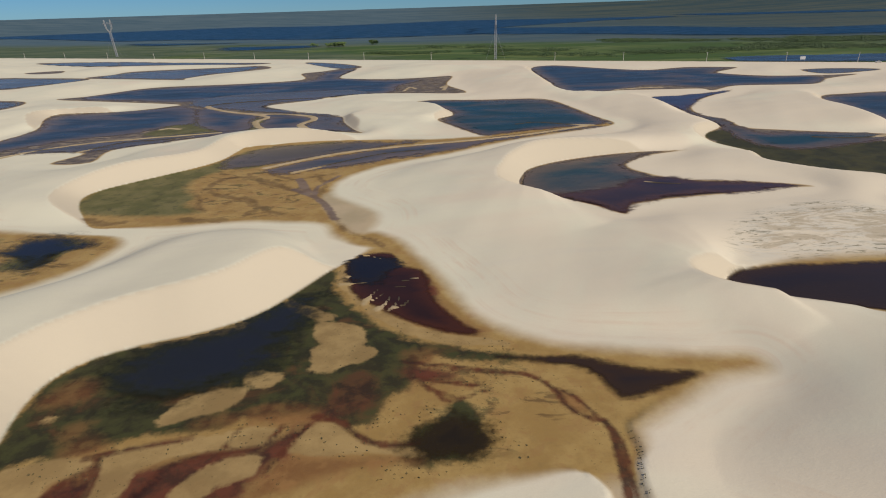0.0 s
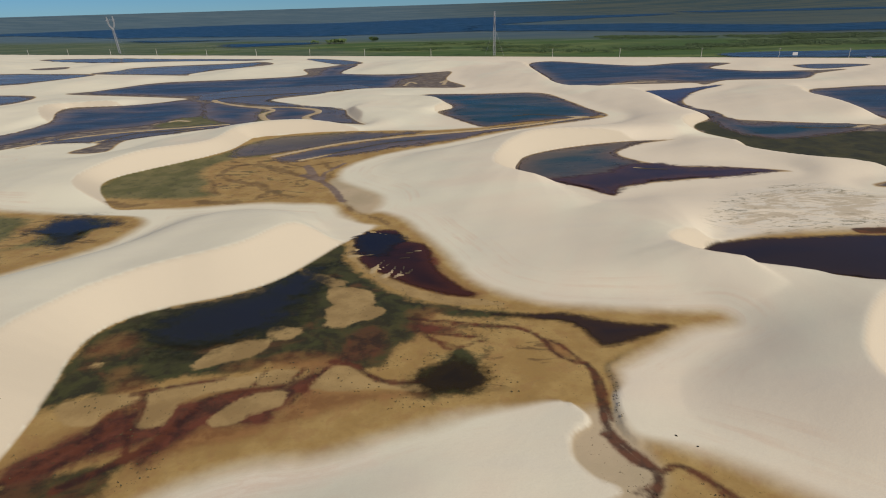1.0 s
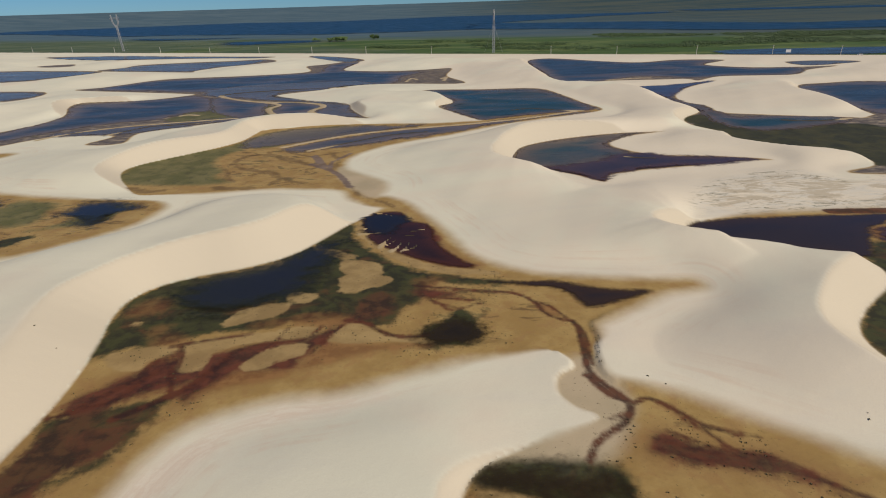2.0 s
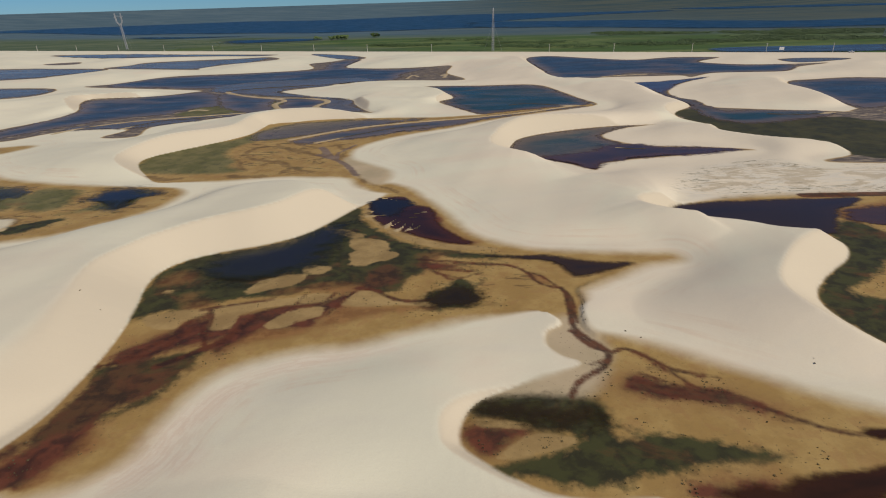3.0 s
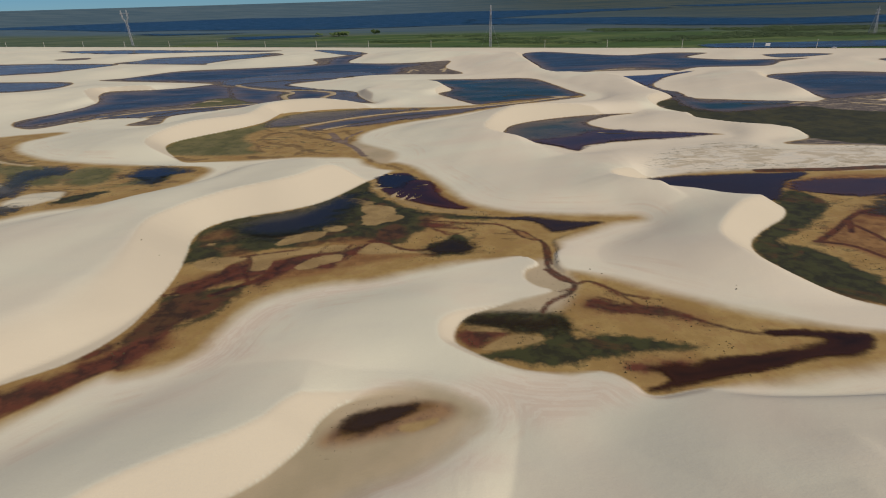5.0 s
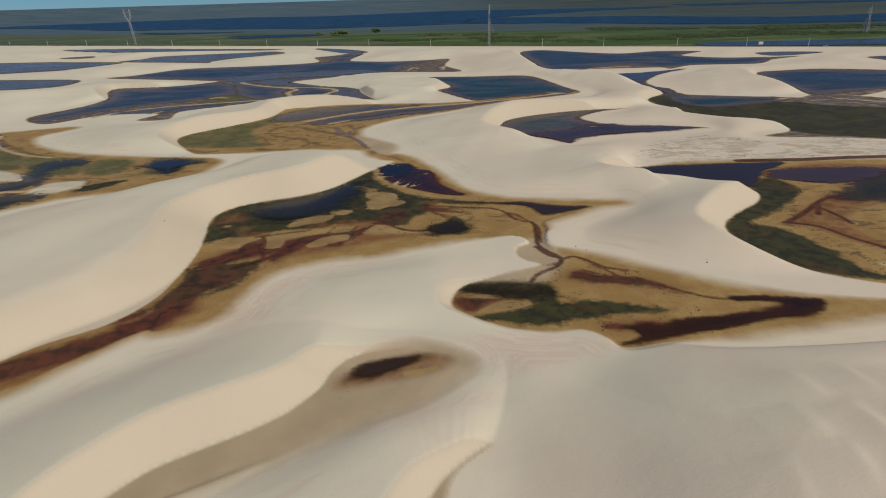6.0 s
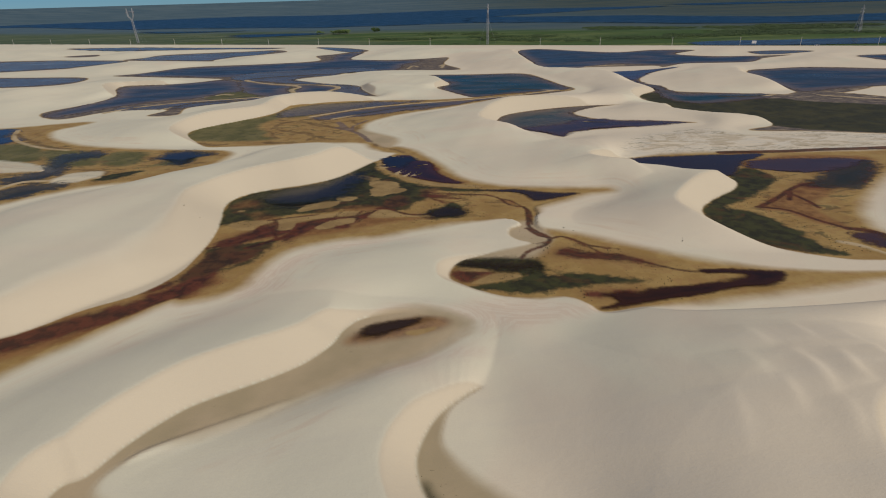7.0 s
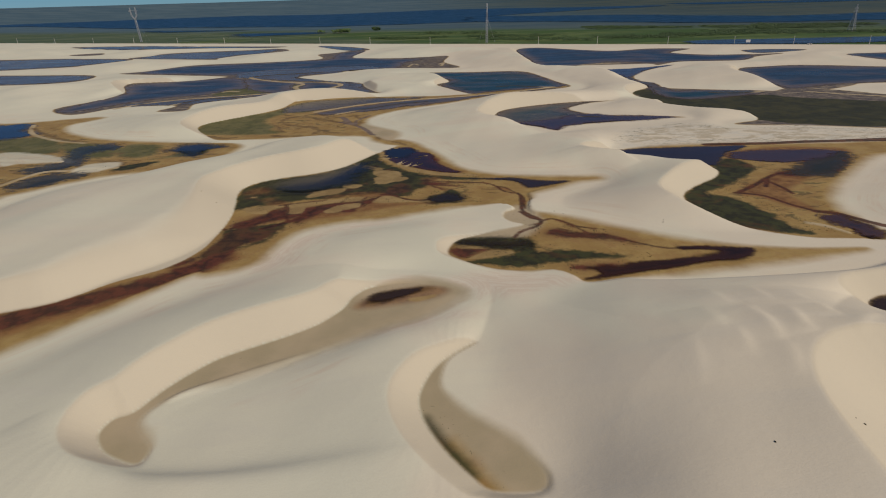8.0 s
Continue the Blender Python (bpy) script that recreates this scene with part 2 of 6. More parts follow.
def water_material(name, deep, shallow, soft, wave=0.03, rough=0.08, shoal=None, gloss=0.5, drift_size=0.10, depth=9.0, veil=1.0, ragged=0.0, barred=0.0, ior=1.33):
    n = Nodes(name)
    edge = n.attr("edge")
    drift, fine = n.noise(drift_size, 4, 0.6, n.scaled(0.5, 1.3), 0.5), n.noise(0.7, 4, 0.65)
    e = n.math("ADD", edge, n.math("ADD", n.math("MULTIPLY", n.math("SUBTRACT", drift, 0.5), soft * 2.2), n.math("MULTIPLY", n.math("SUBTRACT", fine, 0.5), soft * 0.8)))
    if ragged:
        e = n.math("ADD", e, n.math("MULTIPLY", n.math("SUBTRACT", n.noise(0.28, 8, 0.68, n.scaled(0.8, 1.3), 0.6), 0.5), ragged))
    off_drift = n.math("MULTIPLY", drift, depth * 0.6)
    body = n.mix(n.ramp(n.math("ADD", e, off_drift), 1.0, depth), shallow, deep)
    if shoal:
        streaks = n.noise(0.022, 5, 0.6, n.scaled(0.6, 1.5), 1.0)
        body = n.mix(n.ramp(streaks, 0.46, 0.66, 0.0, 0.65), body, shoal)
    ripple = n.noise(0.9, 4, 0.6, n.scaled(0.7, 1.5), 0.4)
    film = n.ramp(e, -soft * (0.4 if ragged else 0.6), soft * (0.4 if ragged else 0.5), 0.0, veil)
    if barred:
        # bare bars of sand that run along the shallows
        at = n.tree.nodes.new("ShaderNodeCombineXYZ")
        n.put(at.inputs[0], n.math("MULTIPLY", edge, 0.28)), n.put(at.inputs[1], n.math("MULTIPLY", drift, 2.5))
        bar = n.math("MULTIPLY", n.ramp(n.noise(1.0, 4, 0.6, at.outputs[0]), 0.52, 0.60), n.ramp(edge, barred, barred * 0.3))
        film = n.math("MULTIPLY", film, n.math("SUBTRACT", 1.0, n.math("MULTIPLY", bar, 0.85)))
    broad = n.noise(0.05, 4, 0.6, n.scaled(0.5, 1.6), 0.6)
    return n.out(Base_Color=body, Roughness=n.ramp(broad, 0.3, 0.75, rough, rough * 1.7), IOR=ior, Specular_IOR_Level=n.ramp(broad, 0.3, 0.7, gloss, gloss * 0.8),
                 Alpha=film, Normal=n.bump(ripple, wave, 0.6))


def plain_material(name, a, b, scale=4.0, rough=0.8, metal=0.0, bump=0.01):
    n = Nodes(name)
    v = n.noise(scale, 5, 0.65)
    col = n.mix(n.ramp(v, 0.35, 0.65), a, b)
    col = n.mix(n.ramp(n.noise(scale * 6, 4), 0.55, 0.75, 0.0, 0.3), col, tuple(c * 0.6 for c in a))
    return n.out(Base_Color=col, Roughness=rough, Metallic=metal, Normal=n.bump(v, bump, 0.5))


GROUND = ground_material()
LAKE = water_material("blue_lake_water", (0.030, 0.052, 0.086), (0.150, 0.118, 0.105), 5.0, 0.08, 0.26, (0.108, 0.092, 0.100), 0.11, 0.06, 22.0, 1.0, 7.0, 6.0, 1.17)
TEAL = water_material("teal_lake_water", (0.019, 0.050, 0.070), (0.135, 0.092, 0.075), 4.0, 0.08, 0.24, (0.090, 0.078, 0.074), 0.13, 0.06, 17.0, 1.0, 5.0, 9.0, 1.2)
TARN = water_material("dark_tannin_water", (0.022, 0.018, 0.020), (0.040, 0.024, 0.015), 2.2, 0.03, 0.1, (0.032, 0.022, 0.016), 0.26)
MAROON = water_material("maroon_tannin_water", (0.026, 0.014, 0.014), (0.058, 0.022, 0.014), 1.8, 0.03, 0.1, (0.046, 0.018, 0.013), 0.2, 0.1, 6.0)
WINE = water_material("red_tannin_water", (0.016, 0.011, 0.009), (0.042, 0.018, 0.011), 1.8, 0.03, 0.1, (0.026, 0.014, 0.010), 0.2, 0.1, 6.0)
VIOLET = water_material("violet_grey_water", (0.078, 0.070, 0.062), (0.125, 0.098, 0.074), 6.0, 0.06, 0.16, (0.105, 0.086, 0.082), 0.13, 0.06, 10.0, 1.0, 8.0, 9.0, 1.2)
POOL = water_material("weedy_pool_water", (0.018, 0.022, 0.032), (0.026, 0.030, 0.018), 12.0, 0.03, 0.1, (0.018, 0.021, 0.018), 0.16, 0.05, 9.0, 0.92, 9.0)
NAVY = water_material("dark_navy_water", (0.013, 0.015, 0.024), (0.020, 0.018, 0.018), 4.0, 0.03, 0.1, (0.018, 0.018, 0.022), 0.24, 0.12, 5.0, 0.96, 7.0)
MARSH = water_material("open_marsh_water", (0.010, 0.036, 0.072), (0.014, 0.038, 0.070), 45.0, 0.25, 0.3, (0.040, 0.062, 0.072), 0.12, 0.004)
MAUVE = water_material("mauve_tannin_water", (0.036, 0.026, 0.030), (0.080, 0.040, 0.026), 5.0, 0.05, 0.13, (0.062, 0.036, 0.030), 0.2, 0.06, 9.0, 1.0, 8.0)
SEEP = water_material("brown_seep_water", (0.020, 0.016, 0.012), (0.034, 0.024, 0.012), 8.0, 0.03, 0.12, (0.026, 0.020, 0.013), 0.2, 0.06, 9.0, 0.92, 6.0)
MERE = water_material("dull_slate_water", (0.034, 0.038, 0.026), (0.065, 0.055, 0.028), 5.0, 0.05, 0.16, (0.055, 0.050, 0.030), 0.12, 0.08, 8.0, 0.68, 16.0)
REEDY = water_material("reedy_roadside_water", (0.030, 0.040, 0.050), (0.050, 0.056, 0.050), 12.0, 0.12, 0.2, (0.055, 0.058, 0.052), 0.2, 0.02)
SCRUB = plain_material("thicket_leaves", (0.024, 0.052, 0.013), (0.042, 0.078, 0.020), 0.25, 0.75)
GALV = plain_material("galvanised_steel", (0.36, 0.37, 0.38), (0.46, 0.47, 0.48), 2.0, 0.55, 0.6)
CONCRETE = plain_material("pole_concrete", (0.42, 0.41, 0.38), (0.52, 0.50, 0.46), 3.0, 0.85)
PORCELAIN = plain_material("brown_porcelain", (0.12, 0.05, 0.03), (0.16, 0.07, 0.04), 9.0, 0.3)
TRACK = plain_material("sandy_gravel", (0.48, 0.42, 0.33), (0.60, 0.54, 0.44), 0.3, 0.95)
LEAF = plain_material("scrub_leaves", (0.075, 0.13, 0.035), (0.12, 0.18, 0.055), 0.25, 0.7)
WHITE = plain_material("white_paint", (0.78, 0.78, 0.76), (0.83, 0.83, 0.81), 3.0, 0.4)

# ---- the plan ----
HOLLOWS, PONDS, LAKES = {}, {}, {}
CRUST, GREY, MOTTLE, OLIVE, WEED, RUST, BARS, RILLS, SPITS = [], [], [], [], [], [], [], [], []
ORANGE, PALE, PINK, STAINS, BROOKS = [], [], [], [], []
# Shores of the hollows between the dunes: runs of flat beach, of slip face and of cut bank.
HOLLOWS["main"] = [
    ("beach", [(-12, 128), (-6, 117.4), (-1.4, 106.9), (2, 96.8), (6.6, 89.4), (13.3, 83.8), (20.7, 80.3), (29.9, 78.3), (37.1, 77.1), (43.4, 76.1), (50.6, 75.5), (42.7, 73.6), (35.2, 68.7), (26.7, 62.4)]),
    ("bank", [(25.1, 59.8), (25.3, 56.4), (24.3, 53.6), (23.5, 48.6)]),
    ("beach", [(24.7, 44.3), (31.8, 40.2), (40, 34.1), (47.5, 28.6), (54.4, 23.9), (61.3, 20.5), (68, 18), (82, 15.8), (97, 15.2), (84, 13), (66, 10.2), (49.8, 7.2), (36.5, 4.4)]),
    ("slip", [(28.9, 3.1), (26.7, 6.4)], 0.8),
    ("beach", [(23, 9.4), (13, 9.8)]),
    ("slip", [(6.9, 12.6), (0.7, 17.9), (-0.2, 20.5), (0.6, 24.4), (3.2, 28)], 2.2),
    ("beach", [(8.4, 30.9), (15.3, 33.4), (20.2, 36.5)]),
    ("slip", [(17.4, 38.8), (15.6, 42.4), (16.5, 46.3), (19.6, 48.7)], 1.8),
    ("beach", [(17.6, 52.8), (11.9, 53.7), (-0.1, 52.7), (-17.6, 46.1), (-25.9, 45), (-33.7, 42.4), (-40.5, 38.1), (-44, 31.9), (-45.9, 24.8), (-46.7, 19.5), (-50.2, 16), (-55.8, 13.6), (-61, 11.4), (-84, -17), (-94.7, -25)]),
    ("slip", [(-110.9, -8), (-91.4, -1.9), (-82.5, 2), (-75.1, 10.3), (-65.7, 17.6), (-61.9, 26.6), (-61.3, 34.8)], 2.8),
    ("slip", [(-61.4, 44), (-63.4, 57.6), (-66.8, 71.3), (-64.6, 80.4), (-56.4, 86.1), (-45.4, 90.5), (-36.1, 98.4), (-26.8, 115.2)], 4.6),
    ("beach", [(-22.4, 121.9), (-19, 126), (-17.1, 128.4)]),
]
HOLLOWS["olive"] = [
    ("slip", [(-102, 150), (-109, 158), (-118, 171), (-122, 181), (-119, 190), (-110, 201), (-100, 213), (-92, 227), (-90, 244), (-88, 251), (-73, 256), (-58, 259)], 4.2),
    ("beach", [(-37, 259), (-7, 254), (19, 257), (50, 267), (85, 277), (60, 264), (32, 250), (5, 230), (-18, 216), (-30, 205), (-37, 194), (-39, 181), (-36, 172), (-29, 164), (-21.5, 155.1), (-20.2, 146.9), (-21.4, 140.5), (-13.9, 133.8), (-9, 124.2), (-13.3, 125.6), (-18.7, 130), (-22.7, 132.6), (-28.3, 140.2), (-31, 146.5), (-36.5, 150.2), (-46.9, 152.1), (-60.6, 153.3), (-75, 151), (-87, 150), (-95, 149)]),
]
HOLLOWS["lake_b"] = [
    ("beach", [(-19, 365), (-6, 378), (28, 373), (68, 369), (79, 333), (84, 303), (88, 278), (61, 266), (32, 258), (22, 260), (15, 270), (7, 288), (-1, 306)]),
    ("slip", [(8, 318), (5, 337), (-4, 349)], 2.6),
]
HOLLOWS["lakes_c"] = [
    ("beach", [(-297, 442), (-282, 454), (-270, 474), (-258, 496), (-238, 507), (-189, 510), (-141, 519), (-124, 537), (-138, 586), (-121, 603), (-104, 628), (-87, 623), (-93, 542), (-69, 521), (-38, 513), (-7, 518), (13, 521), (7, 460), (20, 410), (-23, 417), (-53, 421), (-72, 414), (-89, 395), (-115, 375), (-99, 356), (-74, 337), (-57, 325)]),
    ("slip", [(-52, 306), (-44, 285)], 2.6),
    ("beach", [(-39, 275), (-64, 286), (-96, 288), (-109, 283), (-132, 269), (-152, 254), (-149, 231), (-166, 231), (-162, 249), (-187, 252), (-199, 247), (-214, 228), (-238, 250), (-226, 284), (-227, 313)]),
    ("slip", [(-245, 348), (-246, 367)], 2.6),
    ("beach", [(-214, 369), (-198, 375), (-184, 387), (-183, 396), (-240, 419)]),
]
HOLLOWS["lake_e"] = [
    ("beach", [(93, 570), (120, 591), (151, 557), (171, 533), (193, 521), (233, 535), (271, 522), (258, 505), (237, 483), (260, 454), (300, 446), (330, 446), (292, 425), (268, 400), (242, 400), (211, 402), (187, 383), (183, 393), (160, 395), (129, 397), (108, 393)]),
    ("slip", [(92, 391), (88, 422), (89, 446), (89, 486)], 2.6),
]
HOLLOWS["lake_f"] = [
    ("beach", [(136, 360), (155, 363), (186, 375), (200, 383), (178, 363), (159, 343), (145, 320), (140, 296), (146, 279), (145, 260), (161, 251), (178, 244), (195, 238), (201, 236), (212, 243), (225, 242), (235, 233), (243, 223), (251, 213), (279, 190), (218, 122), (190, 133), (161, 143), (134, 149), (148, 157)]),
    ("slip", [(151, 167), (144, 175), (135, 180), (123, 193), (122, 201)], 2.6),
    ("beach", [(124, 215), (117, 234)]),
    ("slip", [(121, 248), (135, 264), (137, 279), (136, 294), (136, 317)], 2.6),
]
HOLLOWS["lake_h"] = [
    ("beach", [(236, 345), (257, 351), (291, 354), (338, 329), (376, 307), (327, 252), (282, 254), (264, 253), (257, 248), (237, 237), (223, 233), (211, 236)]),
    ("slip", [(212, 250), (218, 280), (221, 313)], 2.6),
]
HOLLOWS["lake_i"] = [
    ("beach", [(373, 421), (411, 425), (444, 419), (385, 348), (370, 370), (369, 400)]),
]
HOLLOWS["crescent"] = [
    ("slip", [(92, 220), (73, 218), (49, 210), (34, 200), (29, 190), (27, 181), (28, 173)], 4.2),
    ("beach", [(39, 163), (47, 155.2), (52.6, 148.2), (55.7, 154.9), (62, 158), (73, 161), (92, 164), (108, 168), (119, 168), (111, 172), (98, 176), (81, 180), (72, 190), (69, 199), (74, 207), (83, 214), (100, 220)]),
]
HOLLOWS["dark_right"] = [
    ("beach", [(67.6, 110.6), (89.6, 112.8), (116.4, 113.5), (121.3, 111.5), (153.1, 109.2), (180, 109), (180, 99), (155.4, 94.3), (136.8, 79.3), (121.6, 65), (110.7, 52.3), (105.5, 40.8), (105.9, 30.3), (108.4, 24.4), (113.9, 18.7), (111.3, 15.6)]),
    ("slip", [(103.9, 19.9), (96.6, 21.1), (87.9, 22.5), (77.4, 28.9), (72.7, 37.3), (70, 48.8), (71.5, 56.2), (78.2, 63.7), (88.1, 71.6), (92.7, 79.5)], 2.5),
    ("beach", [(90.2, 86.8), (80.2, 91.6)]),
    ("slip", [(63.6, 97.9), (59.6, 102.7), (62.1, 106.6), (65.8, 110.3)], 4.6),
]
HOLLOWS["left_flats"] = [
    ("beach", [(-286, 210), (-239, 204), (-222, 206), (-206, 212), (-190, 215), (-198, 197), (-189, 178), (-168, 162), (-151, 154), (-122, 146), (-95.3, 142.9), (-88.5, 135.9), (-90.4, 122), (-101.4, 109.8), (-111, 102.3), (-122, 99.1), (-133.6, 90.7), (-141.8, 82), (-147.6, 76.6), (-162.2, 63)]),
]
HOLLOWS["lake_n"] = [
    ("beach", [(-455, 461), (-384, 452), (-318, 436), (-307, 395), (-337, 380), (-401, 391)]),
]
HOLLOWS["lake_l"] = [
    ("beach", [(-615, 645), (-487, 643), (-441, 630), (-364, 603), (-373, 562), (-385, 539), (-400, 523), (-496, 515)]),
]
HOLLOWS["lake_k"] = [
    ("beach", [(-374, 611), (-360, 641), (-356, 670), (-317, 684), (-252, 691), (-214, 700), (-191, 663), (-213, 632), (-236, 610), (-252, 577), (-251, 562), (-299, 580)]),
]
HOLLOWS["lake_m"] = [
    ("beach", [(-601, 869), (-474, 851), (-370, 804), (-278, 766), (-211, 737), (-235, 722), (-283, 739), (-347, 753), (-427, 764), (-483, 783)]),
]
HOLLOWS["lake_o"] = [
    ("beach", [(-498, 701), (-464, 717), (-448, 685), (-475, 681)]),
]
HOLLOWS["lake_p"] = [
    ("beach", [(-166, 729), (-118, 696), (-85, 648), (-91, 624), (-115, 638)]),
]
HOLLOWS["lake_q"] = [
    ("beach", [(309, 484), (337, 490), (369, 474), (328, 455), (307, 457)]),
]
HOLLOWS["pond"] = [
    ("slip", [(-43.9, -43.8), (-46.6, -42.8), (-49.6, -41), (-51.9, -37.8), (-51.4, -34.6), (-49.1, -33.2), (-47.6, -30.1), (-46.7, -28.1), (-44.6, -24.6), (-41.3, -20.6), (-37.4, -17.8), (-31.3, -14.2), (-25.9, -10.2), (-21.9, -4.8), (-20.3, 0.3)], 3),
    ("beach", [(-16.6, 4.2), (-8.2, 5.7), (0.2, 2.1), (-1.1, -2.1), (-6.7, -7.5), (-13, -10.4), (-17, -13), (-24.4, -18), (-31.3, -21.8), (-37.8, -25.3), (-43.1, -28.3), (-45.5, -30.9), (-47.1, -34), (-46.5, -37), (-43.2, -40.4), (-42.8, -43)]),
]
HOLLOWS["trough"] = [
    ("slip", [(3.4, -50.1), (0.7, -47.3), (-2.8, -42.3), (-5.4, -36.8), (-6.1, -32.2), (-4.9, -27.5), (-2.5, -23.1), (2.3, -18.5)], 2.2),
    ("beach", [(3.7, -18.1), (-0.6, -21.9), (-2.4, -26.1), (-2.5, -30.4), (0.6, -35.7), (6.5, -41.7), (9.7, -45.8), (10.6, -48.6), (8.9, -50.5)]),
]
HOLLOWS["edge_pond"] = [
    ("slip", [(79.5, -9.8), (80.2, -8.4), (82.2, -7), (85.6, -5.8), (96.3, -4)], 3.4),
    ("beach", [(103.9, -6.9), (91.7, -20.1), (85.2, -16), (80.2, -13)]),
]
HOLLOWS["edge_hollow"] = [
    ("slip", [(57.5, -68), (58.5, -54), (61, -44.5), (66, -40), (74, -38), (86, -36)], 4.2),
    ("beach", [(92, -45), (85, -62), (64, -72)]),
]
# Open water in them.
PONDS["main"] = [(-57.2, 76.8), (-54.3, 83.4), (-48, 87.5), (-40.7, 91.9), (-31.4, 102.8), (-28.7, 99.4), (-29.5, 87), (-33.2, 79.8), (-37.6, 73.3), (-42, 70.3), (-46.8, 69), (-52.9, 70.9)]
PONDS["neck_pool"] = [(-22.3, 121.2), (-20.2, 124.4), (-13.2, 124.2), (-11, 117.8), (-5.7, 114.9), (-3.8, 109.8), (-3.2, 103.1), (0, 94.6), (6, 87.2), (1.2, 87.7), (-4.7, 90.9), (-11, 95.8), (-15.5, 100.2), (-19.8, 106.3), (-22, 113.7)]
PONDS["neck_west"] = [(-22.3, 121.2), (-20.2, 124.1), (-13.2, 123.9), (-11.1, 118.4), (-12, 112.4), (-14.2, 108.4), (-18.2, 108.1), (-21.6, 112.5)]
PONDS["tail"] = [(8.8, 79.3), (16.5, 78.8), (23.1, 78.3), (30, 75.5), (35.1, 74.1), (41.1, 73.1), (34.6, 70.5), (27.5, 67.8), (26.1, 69.5), (24.6, 73.2), (20.8, 76.3)]
PONDS["round"] = [(-4.4, 57.8), (-3.2, 61.9), (0.4, 65.3), (2.8, 64.2), (4.1, 60.6), (3.4, 57.7), (-0.8, 56.8)]
PONDS["upper"] = [(2.3, 25.6), (3.1, 27.1), (5.9, 28.1), (18.2, 27.1), (20.5, 24.9), (20.3, 22.3), (17.1, 22.5), (10.8, 22.8), (7.4, 24.5)]
PONDS["lower"] = [(29, 4.6), (32.5, 6.7), (32.2, 8.7), (30.3, 9.8), (34.7, 10.6), (38.1, 10), (40.6, 11.2), (47.5, 12), (55, 13.8), (63.1, 15.7), (62.7, 17.6), (55.6, 18.5), (55.9, 19.1), (65, 18.3), (71, 17.2), (67, 12.2), (57, 10.6), (49, 8.8), (42.3, 7.2), (36.5, 5.7), (31.9, 4.8)]
PONDS["small"] = [(-17, -1.8), (-15.2, 0.2), (-11.1, 1.8), (-6.4, 2.8), (-10, -0.1), (-14, -2.3)]
PONDS["lake_b"] = [(-13, 364), (-2, 372), (27, 368), (65, 362), (75, 333), (81, 303), (83, 282), (63, 276), (34, 267), (22, 263), (15, 272), (7, 291), (4, 307), (10, 318), (6, 338)]
PONDS["c_north"] = [(-276, 443), (-266, 466), (-254, 488), (-186, 502), (-138, 510), (-111, 524), (-113, 595), (-86, 610), (-92, 537), (-47, 502), (-17, 498), (-34, 463), (-36, 426), (-73, 420), (-104, 406), (-156, 418), (-182, 409), (-222, 423)]
PONDS["c_mid"] = [(-208, 259), (-220, 238), (-230, 247), (-223, 310), (-240, 343), (-238, 361), (-196, 370), (-175, 382), (-155, 356), (-142, 320), (-152, 315), (-162, 296), (-185, 284)]
PONDS["c_right"] = [(-131, 308), (-152, 356), (-149, 370), (-135, 357), (-112, 338), (-109, 319), (-103, 297), (-112, 291)]
PONDS["c_far"] = [(-99, 306), (-98, 323), (-106, 341), (-88, 338), (-75, 322), (-77, 302), (-73, 288), (-88, 290)]
PONDS["c_end"] = [(-70, 298), (-69, 318), (-74, 333), (-58, 323), (-53, 305), (-45, 282), (-65, 286)]
PONDS["c_south"] = [(-196, 258), (-161, 272), (-130, 284), (-106, 290), (-110, 285), (-133, 271), (-153, 257), (-177, 253)]
PONDS["c_link"] = [(-175.5, 407.8), (-153.8, 434.7), (-111.9, 440.9), (-68.5, 443.7), (-54.8, 421.5), (-86.2, 399.8), (-118.2, 385.7), (-91.1, 352.7), (-58.4, 326.7), (-80.9, 338.5), (-117.5, 357.7), (-141, 373.4), (-161.3, 382.1)]
PONDS["channel"] = [(-66, 210), (-51, 222), (-33, 232), (-10, 243), (16, 249), (50, 264), (79, 273), (61, 265), (32, 253), (5, 235), (-18, 223), (-36, 213), (-48, 209), (-60, 205)]
PONDS["channel_north"] = [(-86, 217), (-84, 238), (-71, 248), (-46, 252), (-10, 252), (-35, 241), (-57, 227), (-73, 218)]
PONDS["lake_e"] = [(92, 565), (119, 586), (150, 551), (192, 516), (226, 526), (258, 516), (234, 484), (256, 447), (292, 441), (270, 406), (245, 406), (214, 407), (187, 401), (158, 422), (127, 403), (97, 395), (88, 432), (90, 454), (89, 486)]
PONDS["lake_f"] = [(136, 357), (154, 361), (185, 372), (192, 376), (172, 359), (152, 335), (137, 311), (132, 278), (136, 317)]
PONDS["g_stream"] = [(138, 302), (141, 293), (144, 268), (144, 248), (163, 245), (188, 238), (186, 229), (167, 222), (142, 218), (133, 232), (135, 256), (135, 278)]
PONDS["lake_h"] = [(230, 332), (254, 344), (286, 347), (334, 323), (368, 302), (328, 257), (286, 259), (252, 256), (217, 246), (218, 280)]
PONDS["lake_i"] = [(375, 420), (408, 420), (438, 416), (392, 359), (373, 374), (372, 405)]
PONDS["crescent"] = [(87, 219), (73, 216), (48, 208), (34, 198), (28, 188), (27, 176), (39, 164), (46, 166), (57, 171), (64, 177), (71, 181), (69, 188), (68, 197), (72, 207)]
PONDS["crescent_tail"] = [(36, 167), (47, 168), (59, 173), (69, 180), (80, 179), (98, 175), (111, 169), (93, 165), (73, 162), (62, 159), (56, 156), (52.6, 148.7), (47.2, 155.7), (39, 163)]
